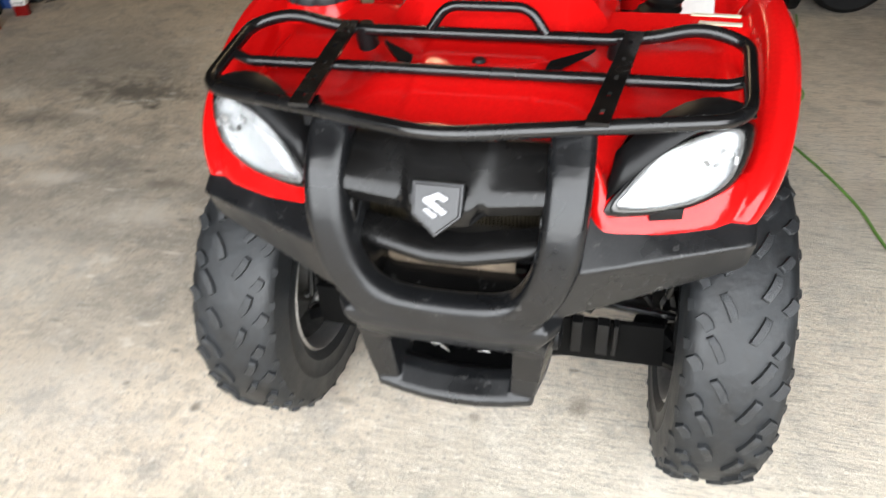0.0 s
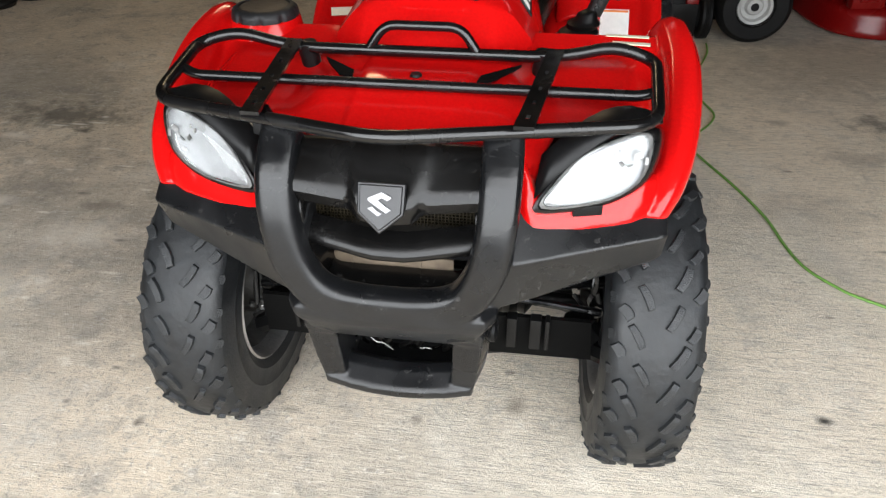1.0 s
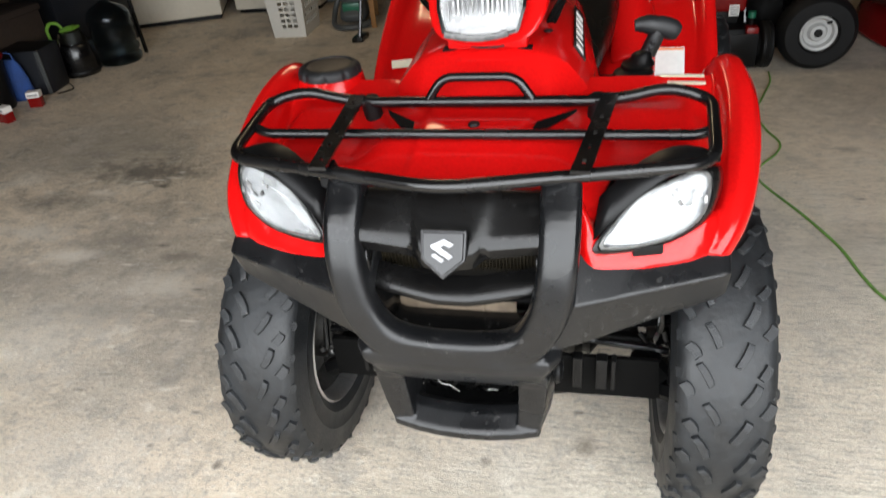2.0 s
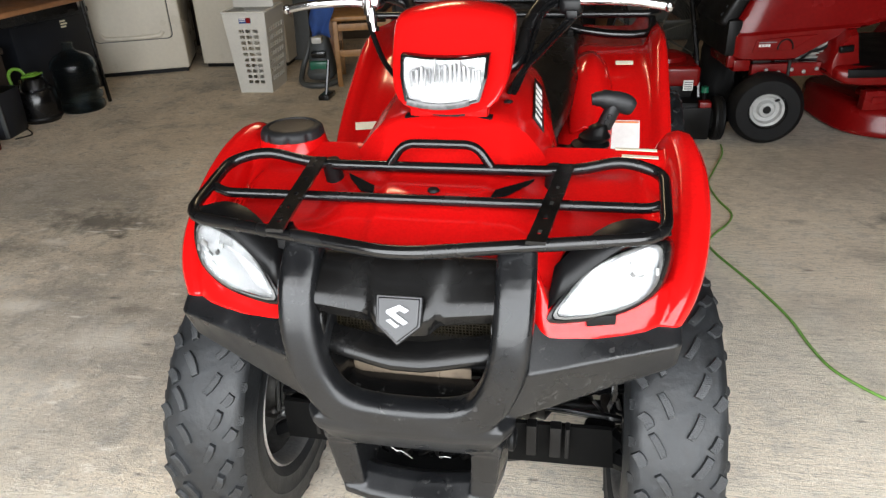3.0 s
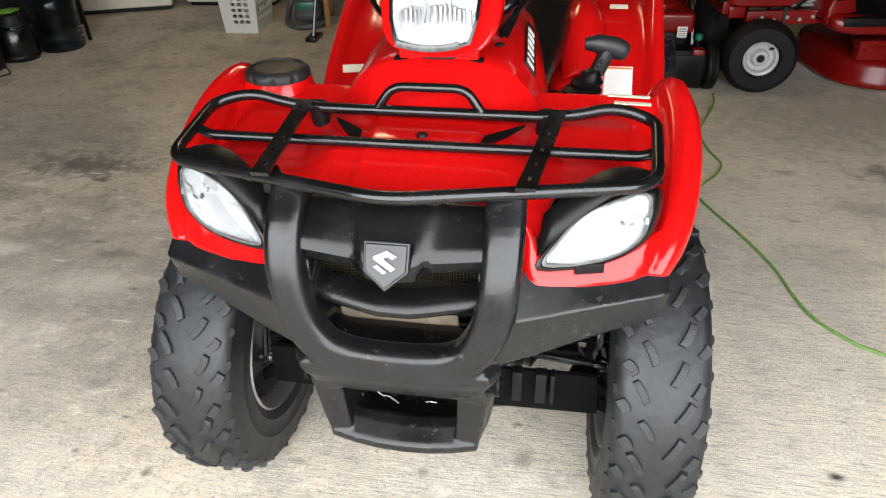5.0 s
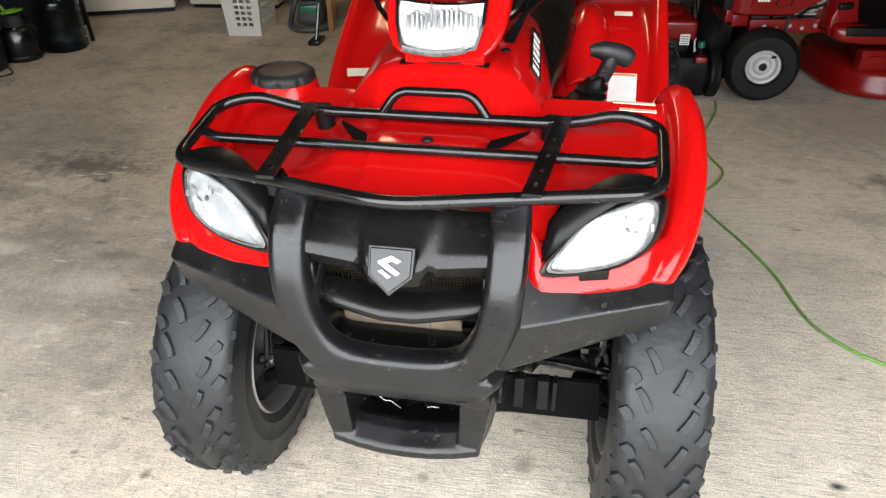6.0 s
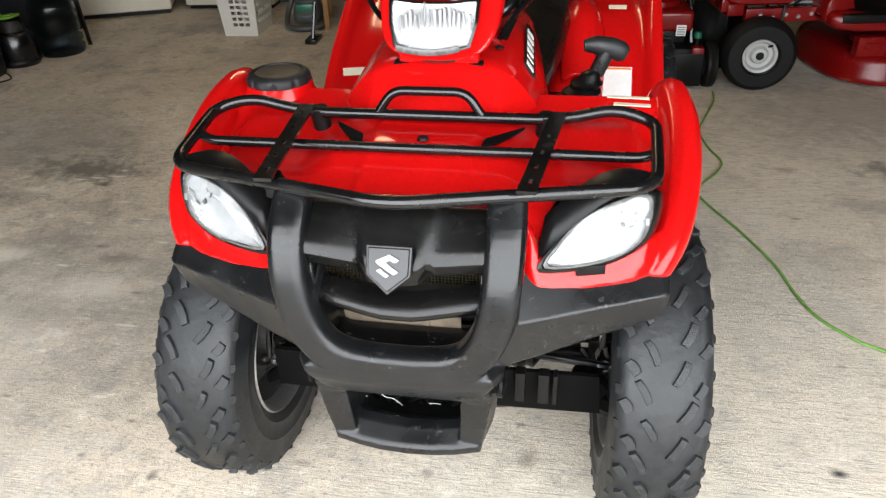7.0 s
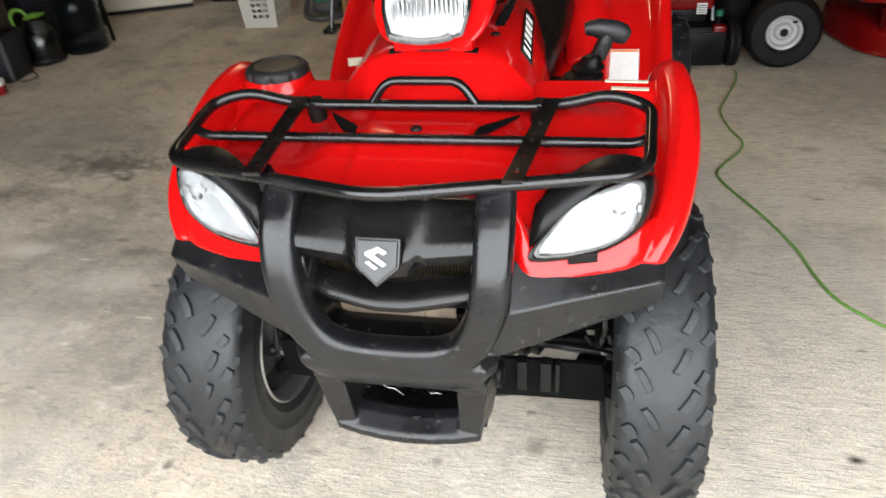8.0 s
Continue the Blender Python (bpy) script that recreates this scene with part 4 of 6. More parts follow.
for y, z0, tw, mw, mz, bw, bz in ((-0.040, 0.824, 0.108, 0.124, 0.820, 0.145, 0.812), (0.002, 0.866, 0.099, 0.126, 0.845, 0.160, 0.808), (0.036, 0.902, 0.092, 0.132, 0.872, 0.176, 0.805), (0.048, 0.908, 0.090, 0.138, 0.878, 0.186, 0.802),
                                  (0.085, 0.910, 0.092, 0.142, 0.880, 0.192, 0.800), (0.15, 0.914, 0.092, 0.148, 0.884, 0.196, 0.790), (0.25, 0.918, 0.094, 0.148, 0.890, 0.190, 0.77), (0.38, 0.918, 0.096, 0.144, 0.892, 0.178, 0.74), (0.50, 0.905, 0.090, 0.130, 0.875, 0.165, 0.70)):
    right = [(tw * 0.5, z0 - 0.001), (tw, z0 - 0.006), ((tw + mw) / 2, (z0 + mz) / 2 + 0.002), (mw, mz), ((mw + bw) / 2 + 0.005, (mz + bz) / 2 + 0.004), (bw, bz), (bw * 0.97, bz - 0.14)]
    rows.append([Vector((-x, y, z)) for x, z in reversed(right)] + [Vector((0, y, z0))] + [Vector((x, y, z)) for x, z in right])
soften(part("cowl", loft(rows), RED, bike, "red plastic cowl over the steering", smooth=24), 0.005, 2)
for s in (1, -1):
    part("cowl_bolt", turned([(0.0, 0.004), (0.007, 0.003), (0.009, 0.0)], 12), DEEP, bike).location = (s * 0.098, 0.13, 0.910)
    if s < 0:
        continue
    low, high = Vector((s * 0.1535, 0.115, 0.8730)), Vector((s * 0.1420, 0.300, 0.8990))
    along, across = (high - low).normalized(), Vector((s * 0.62, 0, -0.78))
    across = (across - along * across.dot(along)).normalized()
    face = along.cross(across) * -s
    d = part("side_decal", prism([(-0.100, -0.017), (0.096, -0.013), (0.100, 0.012), (-0.090, 0.015)], 0.002), DEEP, bike, "black side decal with white name bars", smooth=0)
    d.matrix_local = Matrix.Translation((low + high) / 2) @ Matrix((along, across * -s, face)).transposed().to_4x4()
    for k in range(6):
        wide = 0.0040 if k == 1 else 0.0088
        part("name_bar", prism([(-wide - 0.003, -0.0095), (wide - 0.005, -0.0095), (wide + 0.003, 0.0095), (-wide + 0.005, 0.0095)], 0.003), WHITE_PRINT, d, smooth=0).location = (-0.076 + 0.028 * k, 0, 0)

# handlebar pod with its headlight
rows = []
outline = [(-0.114, 1.030), (-0.112, 0.985), (-0.104, 0.948), (-0.086, 0.926), (-0.045, 0.914), (0.0, 0.911), (0.045, 0.914), (0.086, 0.926), (0.104, 0.948), (0.112, 0.985), (0.114, 1.030), (0.114, 1.058), (0.108, 1.068), (0.090, 1.075), (0.045, 1.083), (0.0, 1.085), (-0.045, 1.083), (-0.090, 1.075), (-0.108, 1.068), (-0.114, 1.058)]
mid = Vector((0, 0, 1.0))
for f, dy, lift_ in ((0.70, 0.004, -0.012), (0.84, 0.0, -0.008), (0.94, 0.008, -0.003), (0.975, 0.035, 0), (0.965, 0.10, 0.002), (0.90, 0.16, 0.0), (0.76, 0.20, -0.01)):
    rows.append([Vector((x * f, dy + 0.02 + max(0, (mid.z + (z - mid.z) * f - 0.93)) * (0.75 if dy < 0.05 else 0.45), mid.z + (z - mid.z) * f + lift_)) for x, z in outline])
pod = rounded(part("headlight_pod", loft(rows), RED, bike, "red plastic handlebar pod", smooth=60), 1)
lampo = [(-0.073, 1.017), (-0.035, 1.013), (0, 1.012), (0.035, 1.013), (0.073, 1.017), (0.071, 0.985), (0.061, 0.952), (0.03, 0.944), (0, 0.942), (-0.03, 0.944), (-0.061, 0.952), (-0.071, 0.985)]
py = lambda z: 0.010 + 0.62 * (z - 0.93)
lr = lambda f, d: [Vector((x * f - 0.006, py(0.98 + (z - 0.98) * f) + d, 0.972 + (z - 0.98) * f)) for x, z in lampo]
part("lamp_frame", loft([lr(1.07, 0.02), lr(1.07, -0.004), lr(1.0, -0.006), lr(0.99, 0.01)], caps=False), SATIN, pod)
part("reflector", faceted(loft([lr(1.0, 0.002), lr(0.9, 0.014), lr(0.75, 0.02), lr(0.6, 0.026), lr(0.4, 0.03), lr(0.25, 0.032), lr(0.05, 0.033)]), 0.0035), POD_REFLECTOR, pod, "silver reflector", smooth=0)
for k in range(15):
    x, z = -0.063 + 0.0083 * k + random.uniform(-0.001, 0.001), random.uniform(0.956, 0.962)
    part("lens_flute", box(x, x + random.uniform(0.0025, 0.0055), py(z) + 0.010, py(z) + 0.017, z, z + random.uniform(0.030, 0.050), 0.001, 1), (POD_REFLECTOR, POD_REFLECTOR, STEEL)[k % 3], pod)
part("lens_foot", sweep([(-0.060 + 0.009 * k - 0.006, py(0.942) - 0.004, 0.942 - 0.008 * (1 - ((k - 6) / 6) ** 2)) for k in range(13)], rect(0.004, 0.011, 0.3, 2), (0, 0, 1)), FROST, pod, "grey frosted foot of the lens")
lens = part("lens", loft([lr(0.995, 0.0), lr(0.97, -0.004), lr(0.6, -0.007), lr(0.1, -0.008)]), LENS, pod, "clear fluted lens")
lens.visible_shadow = False
part("pod_neck", loft([[Vector((x * 0.068, 0.085 + y * 0.04, z)) for x, y in ring(1, 14)] for z in (0.86, 0.94)]), DEEP, bike)
part("pod_skirt", box(-0.072, 0.070, 0.050, 0.11, 0.893, 0.935, 0.010), RED, bike, "red lower skirt of the pod")
# added black block: the pod's shade painted into the gap below it
part("pod_gap_shade", box(-0.080, 0.078, 0.046, 0.070, 0.880, 0.9060, 0.002), SHADED_BLACK, bike, "black block painting the shade under the pod")

# handlebar, levers, cables
bar = [(-0.40, 0.50, 1.085), (-0.20, 0.43, 1.055), (-0.142, 0.40, 1.045), (-0.117, 0.34, 1.015), (-0.10, 0.26, 0.94), (0.10, 0.26, 0.94), (0.117, 0.34, 1.015), (0.142, 0.40, 1.045), (0.20, 0.43, 1.055), (0.40, 0.50, 1.085)]
handlebar = part("handlebar", tube(fillet(bar, 0.028), 0.0135, 12, 0), SATIN, bike, "black tubular handlebar")
for s, off in ((1, -0.005), (-1, -0.02)):
    if s > 0:
        part("lever_perch", join(box(0.176, 0.226, 0.385, 0.45, 1.018, 1.056, 0.014, 3), box(0.19, 0.215, 0.38, 0.40, 1.010, 1.030, 0.006)), HOOD, handlebar, "black cast lever perch")
    else:
        part("lever_perch", join(box(-0.250, -0.205, 0.390, 0.44, 1.032, 1.062, 0.010, 3), rod((-0.232, 0.398, 1.022), (-0.232, 0.398, 1.078), 0.012, 12)), CHROME, handlebar, "polished alloy lever perch")
        part("cable_adjuster", join(rod((-0.226, 0.392, 1.035), (-0.220, 0.384, 0.990), 0.008, 10), rod((-0.224, 0.389, 1.020), (-0.223, 0.387, 1.008), 0.013, 10), rod((-0.220, 0.385, 0.998), (-0.219, 0.383, 0.988), 0.011, 10)), CHROME, handlebar, "silver cable adjuster")
    lp = [(s * 0.225 + off, 0.392, 1.046), (s * 0.27 + off, 0.385, 1.048), (s * 0.34 + off, 0.388, 1.044), (s * 0.395 + off, 0.398, 1.034)]
    part("brake_lever", sweep(spline(lp, 5), rect(0.012, 0.017, 0.4), (0, 0, 1)), CHROME, handlebar, "polished alloy brake lever")
    ball = part("lever_ball", turned([(0.0, -0.011), (0.008, -0.008), (0.011, 0), (0.008, 0.008), (0, 0.011)], 14), CHROME, handlebar)
    ball.location = (s * 0.400 + off, 0.399, 1.033)
    part("grip", rod((s * 0.29, 0.457, 1.074), (s * 0.415, 0.506, 1.087), 0.018, 14), DEEP, handlebar, "black rubber grip")
for pts in ([(-0.235, 0.40, 1.03), (-0.225, 0.38, 0.99), (-0.185, 0.33, 0.93), (-0.12, 0.25, 0.90)], [(0.219, 0.40, 1.022), (0.192, 0.37, 1.000), (0.150, 0.31, 0.965), (0.112, 0.24, 0.935), (0.09, 0.18, 0.90)],
            [(0.21, 0.40, 1.025), (0.165, 0.35, 0.985), (0.125, 0.28, 0.950), (0.10, 0.20, 0.91)], [(0.195, 0.415, 1.040), (0.150, 0.385, 1.030), (0.130, 0.33, 0.990), (0.118, 0.26, 0.940), (0.10, 0.19, 0.905)]):
    part("control_cable", tube(pts, 0.006, 8), SATIN, handlebar)

# gear lever
lever = new("gear_lever")
lever.parent = bike
tagged(lever, "black gear lever with pistol grip and rubber boot")
part("shaft", rod((0.268, 0.285, 0.79), (0.292, 0.30, 0.855), 0.011, 10), DEEP, lever)
part("grip", join(sweep(spline([(0.252, 0.298, 0.868), (0.275, 0.30, 0.869), (0.31, 0.302, 0.862), (0.336, 0.303, 0.850)], 4), rect(0.035, 0.038, 0.45), (0, 0, 1), scales=[0.62] * 2 + [0.8] * 2 + [1.0] * 3 + [1.08] * 3 + [1.05, 0.9, 0.7]), rod((0.300, 0.30, 0.862), (0.279, 0.294, 0.812), 0.016, 12)), GRIP, lever)
boot = []
for z, r, dx in ((0.755, 0.044, -0.02), (0.765, 0.048, -0.016), (0.772, 0.036, -0.012), (0.780, 0.040, -0.008), (0.788, 0.030, -0.004), (0.797, 0.033, 0.0), (0.806, 0.022, 0.004), (0.815, 0.020, 0.006), (0.822, 0.012, 0.01)):
    boot.append([Vector((0.262 + dx + r * math.cos(a * math.pi / 8), 0.283 + r * math.sin(a * math.pi / 8), z)) for a in range(16)])
part("boot", loft(boot), DEEP, lever, "ribbed rubber boot")
for k in range(2):
    part("screw", put(turned([(0, 0.002), (0.005, 0.001), (0.006, -0.002)], 10), Matrix.Rotation(radians(90), 4, "X")), BADGE, lever).location = (0.284 + 0.004 * k, 0.279, 0.826 + 0.012 * k)

# seat, side panels and rear fenders
rows = []
for y, z, hw in ((0.36, 0.79, 0.12), (0.42, 0.84, 0.16), (0.50, 0.872, 0.185), (0.65, 0.885, 0.20), (0.85, 0.890, 0.19), (1.10, 0.90, 0.20), (1.30, 0.91, 0.20), (1.40, 0.88, 0.18)):
    rows.append([Vector((hw * u + 0.02, y, z + dz)) for u, dz in ((-1, -0.10), (-1.03, -0.05), (-0.92, -0.018), (-0.6, -0.003), (0, 0.002), (0.6, -0.003), (0.92, -0.018), (1.03, -0.05), (1, -0.10))] + [Vector((0.02, y, z - 0.12))])
part("seat", loft(rows), VINYL, bike, "black vinyl seat", smooth=60)


def rear_fender(s, off):
    line = spline([(0.40, 0.585), (0.48, 0.635), (0.56, 0.70), (0.66, 0.765), (0.78, 0.814), (0.92, 0.838), (1.08, 0.828), (1.30, 0.815), (1.50, 0.79)], 3)
    rows = []
    for p in line:
        y, z = p.x, p.y
        lift = 0.034 * smoothstep(0.50, 0.60, y) * smoothstep(0.86, 0.70, y)
        rim = 0.026 * smoothstep(0.66, 0.90, y)
        rows.append([Vector((s * a + off, y, z + dz + lift * smoothstep(0.262, 0.222, a) + rim * smoothstep(0.350, 0.392, a))) for a, dz in ((0.13, -0.03), (0.17, -0.005), (0.20, 0.0), (0.222, 0.0), (0.235, -0.002), (0.25, -0.003), (0.265, -0.004), (0.285, -0.004), (0.32, -0.004), (0.358, -0.004), (0.370, 0.004), (0.382, 0.018), (0.398, 0.022), (0.410, 0.012), (0.416, -0.02), (0.420, -0.075))])
    return loft(rows, False)


for s in (1, -1):
    thick(part("rear_fender", rear_fender(s, 0.037 if s > 0 else 0.025), RED, bike, smooth=60), 0.004)
    part("footwell", box(min(s * 0.2, s * 0.42) + 0.02, max(s * 0.2, s * 0.42) + 0.02, 0.22, 0.80, 0.34, 0.37, 0.008), DEEP, bike, "black footrest")
    part("inner_fender", box(min(s * 0.14, s * 0.24), max(s * 0.14, s * 0.24), -0.20, 0.40, 0.52, 0.74, 0.02), DEEP, bike)
    part("rear_body_side", box(min(s * 0.10, s * 0.18), max(s * 0.10, s * 0.18), 0.42, 1.40, 0.40, 0.78, 0.02), DEEP, bike)


def sticker(name, mat, w, h, loc, rx, rz=0, label=""):
    ob = part(name, prism([(-w / 2, -h / 2), (w / 2, -h / 2), (w / 2, h / 2), (-w / 2, h / 2)], 0.0015), mat, bike, label, smooth=0)
    ob.matrix_local = Matrix.Translation(loc) @ Matrix.Rotation(radians(rz), 4, "Z") @ Matrix.Rotation(radians(rx), 4, "X")
    return ob


warn = sticker("warning_label", WHITE_PRINT, 0.072, 0.095, (0.338, 0.545, 0.704), 40, 0, "white warning label with orange head")
hd = part("label_head", prism([(-0.034, 0.040), (0.034, 0.040), (0.034, 0.045), (-0.034, 0.045)], 0.0025), ORANGE_PRINT, warn, smooth=0)
sticker("warning_label", CREAM_PRINT, 0.045, 0.016, (0.338, 0.775, 0.829), 20, 0, "small cream warning label")
sticker("warning_label", CREAM_PRINT, 0.086, 0.022, (-0.297, 0.560, 0.716), 40, 14, "long cream warning label")
sticker("warning_label", CREAM_PRINT, 0.072, 0.010, (0.330, 0.078, 0.8415), 0, -4, "cream warning strip")
sticker("warning_label", CREAM_PRINT, 0.062, 0.012, (0.336, 0.055, 0.8370), 0, -5, "cream warning strip")

# sculpted red panels beside the seat
for s in (1, -1):
    rows = [[Vector((s * a + 0.032, y, z + dz)) for a, dz in ((0.17, -0.03), (0.195, -0.006), (0.222, 0.0), (0.242, -0.012), (0.262, -0.038), (0.276, -0.075), (0.280, -0.11))] for y, z in ((0.50, 0.74), (0.54, 0.785), (0.58, 0.828), (0.63, 0.862), (0.69, 0.874), (0.77, 0.866), (0.86, 0.845))]
    rounded(thick(part("seat_side_panel", loft(rows, False), RED, bike, "sculpted red panel beside the seat", smooth=60), 0.004), 1)

# rear rack
rear_rack = new("rear_rack")
rear_rack.parent = bike
tagged(rear_rack, "black tubular steel rear rack")
for pts, r in (([(-0.40, 1.05, 0.905), (0.44, 1.05, 0.905), (0.44, 1.60, 0.93), (-0.40, 1.60, 0.93), (-0.40, 1.05, 0.905)], 0.011), ([(-0.40, 1.25, 0.915), (0.44, 1.25, 0.915)], 0.009), ([(-0.40, 1.43, 0.92), (0.44, 1.43, 0.92)], 0.009), ([(0.17, 0.99, 0.888), (0.214, 0.97, 0.876), (0.30, 0.98, 0.862), (0.37, 0.99, 0.858), (0.418, 1.0, 0.862), (0.424, 1.04, 0.880), (0.418, 1.09, 0.906)], 0.012)):
    part("rack_tube", tube(fillet(pts, 0.05), r, 10, 0), SATIN, rear_rack)

# running gear seen under the body
under = new("chassis")
under.parent = bike
tagged(under, "dark steel frame and engine under the body")
part("engine", join(box(-0.15, 0.17, 0.25, 0.95, 0.28, 0.68, 0.04), box(-0.12, 0.12, -0.15, 0.30, 0.33, 0.62, 0.03)), DEEP, under)
part("front_differential", box(-0.09, 0.09, -0.16, 0.08, 0.30, 0.44, 0.03), GREASE, under)
for s in (1, -1):
    for y0, y1 in ((-0.14, -0.03), (0.12, 0.02)):
        part("lower_arm", rod((s * 0.11, y0, 0.30), (s * 0.35, y1, 0.25), 0.014, 10), SATIN, under)
        part("upper_arm", rod((s * 0.13, y0, 0.45), (s * 0.34, y1, 0.40), 0.012, 10), SATIN, under)
    # guard plate darker than its ribs: shade under the body put into colour
    part("arm_guard", join(frame_beam((s * 0.115, -0.165, 0.405), (s * 0.315, -0.14, 0.385), (s * 0.325, -0.12, 0.275), (s * 0.12, -0.15, 0.300), 0.01)), SHADED_BLACK, under, "ribbed black plastic arm guard")
    for x, wide in ((0.172, 0.009), (0.215, 0.010), (0.236, 0.004)):
        part("guard_rib", box(s * x - wide, s * x + wide, -0.172, -0.15, 0.336, 0.405, 0.002), DEEP, under)
    part("knuckle", join(rod((s * 0.345, 0.0, 0.22), (s * 0.335, 0.0, 0.44), 0.022, 12), rod((s * 0.30, 0.0, 0.31), (s * 0.40, 0.0, 0.31), 0.035, 14)), GREASE, under)
    part("brake_plate", put(turned([(0.0, 0.0), (0.100, 0.0), (0.104, 0.006), (0.098, 0.012), (0.0, 0.014)], 28, "x"), Matrix.Translation((s * 0.338, 0.004, 0.315))), DEEP, under, "dark brake backing plate")
    part("steering_arm", rod((s * 0.325, -0.09, 0.37), (s * 0.335, 0.0, 0.36), 0.014, 8), SATIN, under)
    part("upper_link", rod((s * 0.31, -0.03, 0.42), (s * 0.345, 0.03, 0.44), 0.012, 8), SATIN, under)
    part("lower_link", rod((s * 0.30, -0.06, 0.27), (s * 0.34, 0.02, 0.24), 0.016, 8), SATIN, under)
    part("mud_scraper", rod((s * 0.29, -0.10, 0.30), (s * 0.355, -0.09, 0.262), 0.020, 6), DEEP, under)
    part("cable_guide", rod((s * 0.285, -0.08, 0.35), (s * 0.325, -0.08, 0.30), 0.026, 8), DEEP, under)
    for k in range(7):
        x, y, z = s * random.uniform(0.30, 0.345), random.uniform(-0.12, -0.02), random.uniform(0.27, 0.44)
        part("hose_clip", tube([(x, y, z), (x + s * random.uniform(-0.02, 0.01), y - 0.012, z + 0.03), (x + s * random.uniform(-0.03, 0.01), y - 0.004, z + 0.06)], random.uniform(0.003, 0.006), 6), (SATIN, GREASE, DEEP)[k % 3], under)
    for x, y, z, r in ((0.352, -0.075, 0.296, 0.009), (0.372, -0.080, 0.302, 0.007), (0.345, -0.085, 0.318, 0.006), (0.366, -0.070, 0.276, 0.006)):
        part("joint_nut", turned([(0, r), (r * 0.8, r * 0.7), (r, 0), (r * 0.8, -r * 0.7), (0, -r)], 8), (STEEL, BARREL)[z > 0.3], under).location = (s * x, y, z)
    for x0, x1, z0, z1, r in ((0.355, 0.360, 0.385, 0.305, 0.004), (0.343, 0.350, 0.390, 0.310, 0.003), (0.325, 0.345, 0.400, 0.330, 0.005), (0.330, 0.372, 0.290, 0.270, 0.006)):
        part("brake_line", rod((s * x0, -0.070, z0), (s * x1, -0.080, z1), r, 8), (GREASE, BARREL)[r < 0.0045], under)
    part("ball_nut", turned([(0, 0.012), (0.010, 0.011), (0.013, 0), (0.010, -0.010), (0, -0.011)], 10), STEEL, under).location = (s * 0.322, -0.05, 0.365)
    part("drive_boot", loft([[Vector((s * x, r * math.cos(a * math.pi / 7), 0.32 + r * math.sin(a * math.pi / 7))) for a in range(14)] for x, r in ((0.10, 0.03), (0.13, 0.045), (0.145, 0.035), (0.16, 0.042), (0.175, 0.032), (0.19, 0.036), (0.205, 0.016), (0.33, 0.014))]), DEEP, under)
    part("shock_absorber", rod((s * 0.27, 0.03, 0.30), (s * 0.16, 0.05, 0.70), 0.02, 12), GREASE, under)
    coil = [(s * (0.265 - 0.09 * t) + 0.034 * math.cos(t * 44), 0.031 + 0.017 * t + 0.034 * math.sin(t * 44), 0.33 + 0.33 * t) for t in [i / 90 for i in range(91)]]
    part("coil_spring", tube(coil, 0.006, 6, 0), GREASE, under)
    part("tie_rod", rod((s * 0.06, -0.09, 0.40), (s * 0.335, -0.09, 0.37), 0.008, 8), SATIN, under)
    part("brake_hose", tube([(s * 0.20, -0.02, 0.60), (s * 0.30, -0.08, 0.52), (s * 0.37, -0.06, 0.42), (s * 0.36, -0.03, 0.33)], 0.006, 8), DEEP, under)
part("front_frame", join(rod((-0.10, -0.26, 0.42), (-0.11, -0.22, 0.70), 0.013), rod((0.10, -0.26, 0.42), (0.11, -0.22, 0.70), 0.013), rod((-0.10, -0.24, 0.45), (0.10, -0.24, 0.45), 0.012), rod((-0.10, -0.26, 0.42), (-0.12, 0.3, 0.29), 0.013), rod((0.10, -0.26, 0.42), (0.12, 0.3, 0.29), 0.013)), SATIN, under)
part("belly_plate", box(-0.13, 0.13, 0.15, 1.2, 0.275, 0.285), DEEP, under)


# ---- laundry side of the garage ----
def dryer():
    """Front-loading white tumble dryer; local x runs along its front, y goes back."""
    t = thing("tumble_dryer", "white enamel tumble dryer with a wide front door", "tumble dryer", pose(-3.343, 3.644, 0, 0, 0, 22))
    w = 0.686
    part("cabinet", box(0, w, 0.0, 0.70, 0.035, 0.92, 0.012, 3), ENAMEL, t)
    part("plinth", box(0.02, w - 0.02, 0.04, 0.66, 0.0, 0.036), DEEP, t, "dark recessed plinth")
    # door: rounded slab standing proud of the front, with a shallow pull along its foot
    door = part("door", put(prism(rect(0.545, 0.52, 0.07, 4), 0.016), Matrix.Translation((w / 2 - 0.01, -0.0005, 0.525)) @ Matrix.Rotation(radians(90), 4, "X")), ENAMEL, t)
    soften(door, 0.006, 3)
    part("door_gap", put(sweep([(x, y, 0) for x, y in rect(0.552, 0.527, 0.07, 4)], ring(0.0035, 6), (0, 0, 1), True), Matrix.Translation((w / 2 - 0.01, -0.001, 0.525)) @ Matrix.Rotation(radians(90), 4, "X")), GREY, t, "dark gap round the door", smooth=60)
    part("pull", sweep(spline([(0.11, -0.018, 0.345), (0.13, -0.024, 0.322), (0.17, -0.026, 0.314), (w / 2, -0.028, 0.310), (0.49, -0.026, 0.314), (0.53, -0.024, 0.322), (0.55, -0.018, 0.345)], 5), rect(0.026, 0.030, 0.40), (0, 0, 1)), ENAMEL, door, "raised door pull").location.z = -0.026
    for x in (0.06, w - 0.06):
        part("foot", turned([(0.016, 0.0), (0.018, 0.01), (0.012, 0.04)], 12), DEEP, t).location = (x, 0.06, 0)
    return t


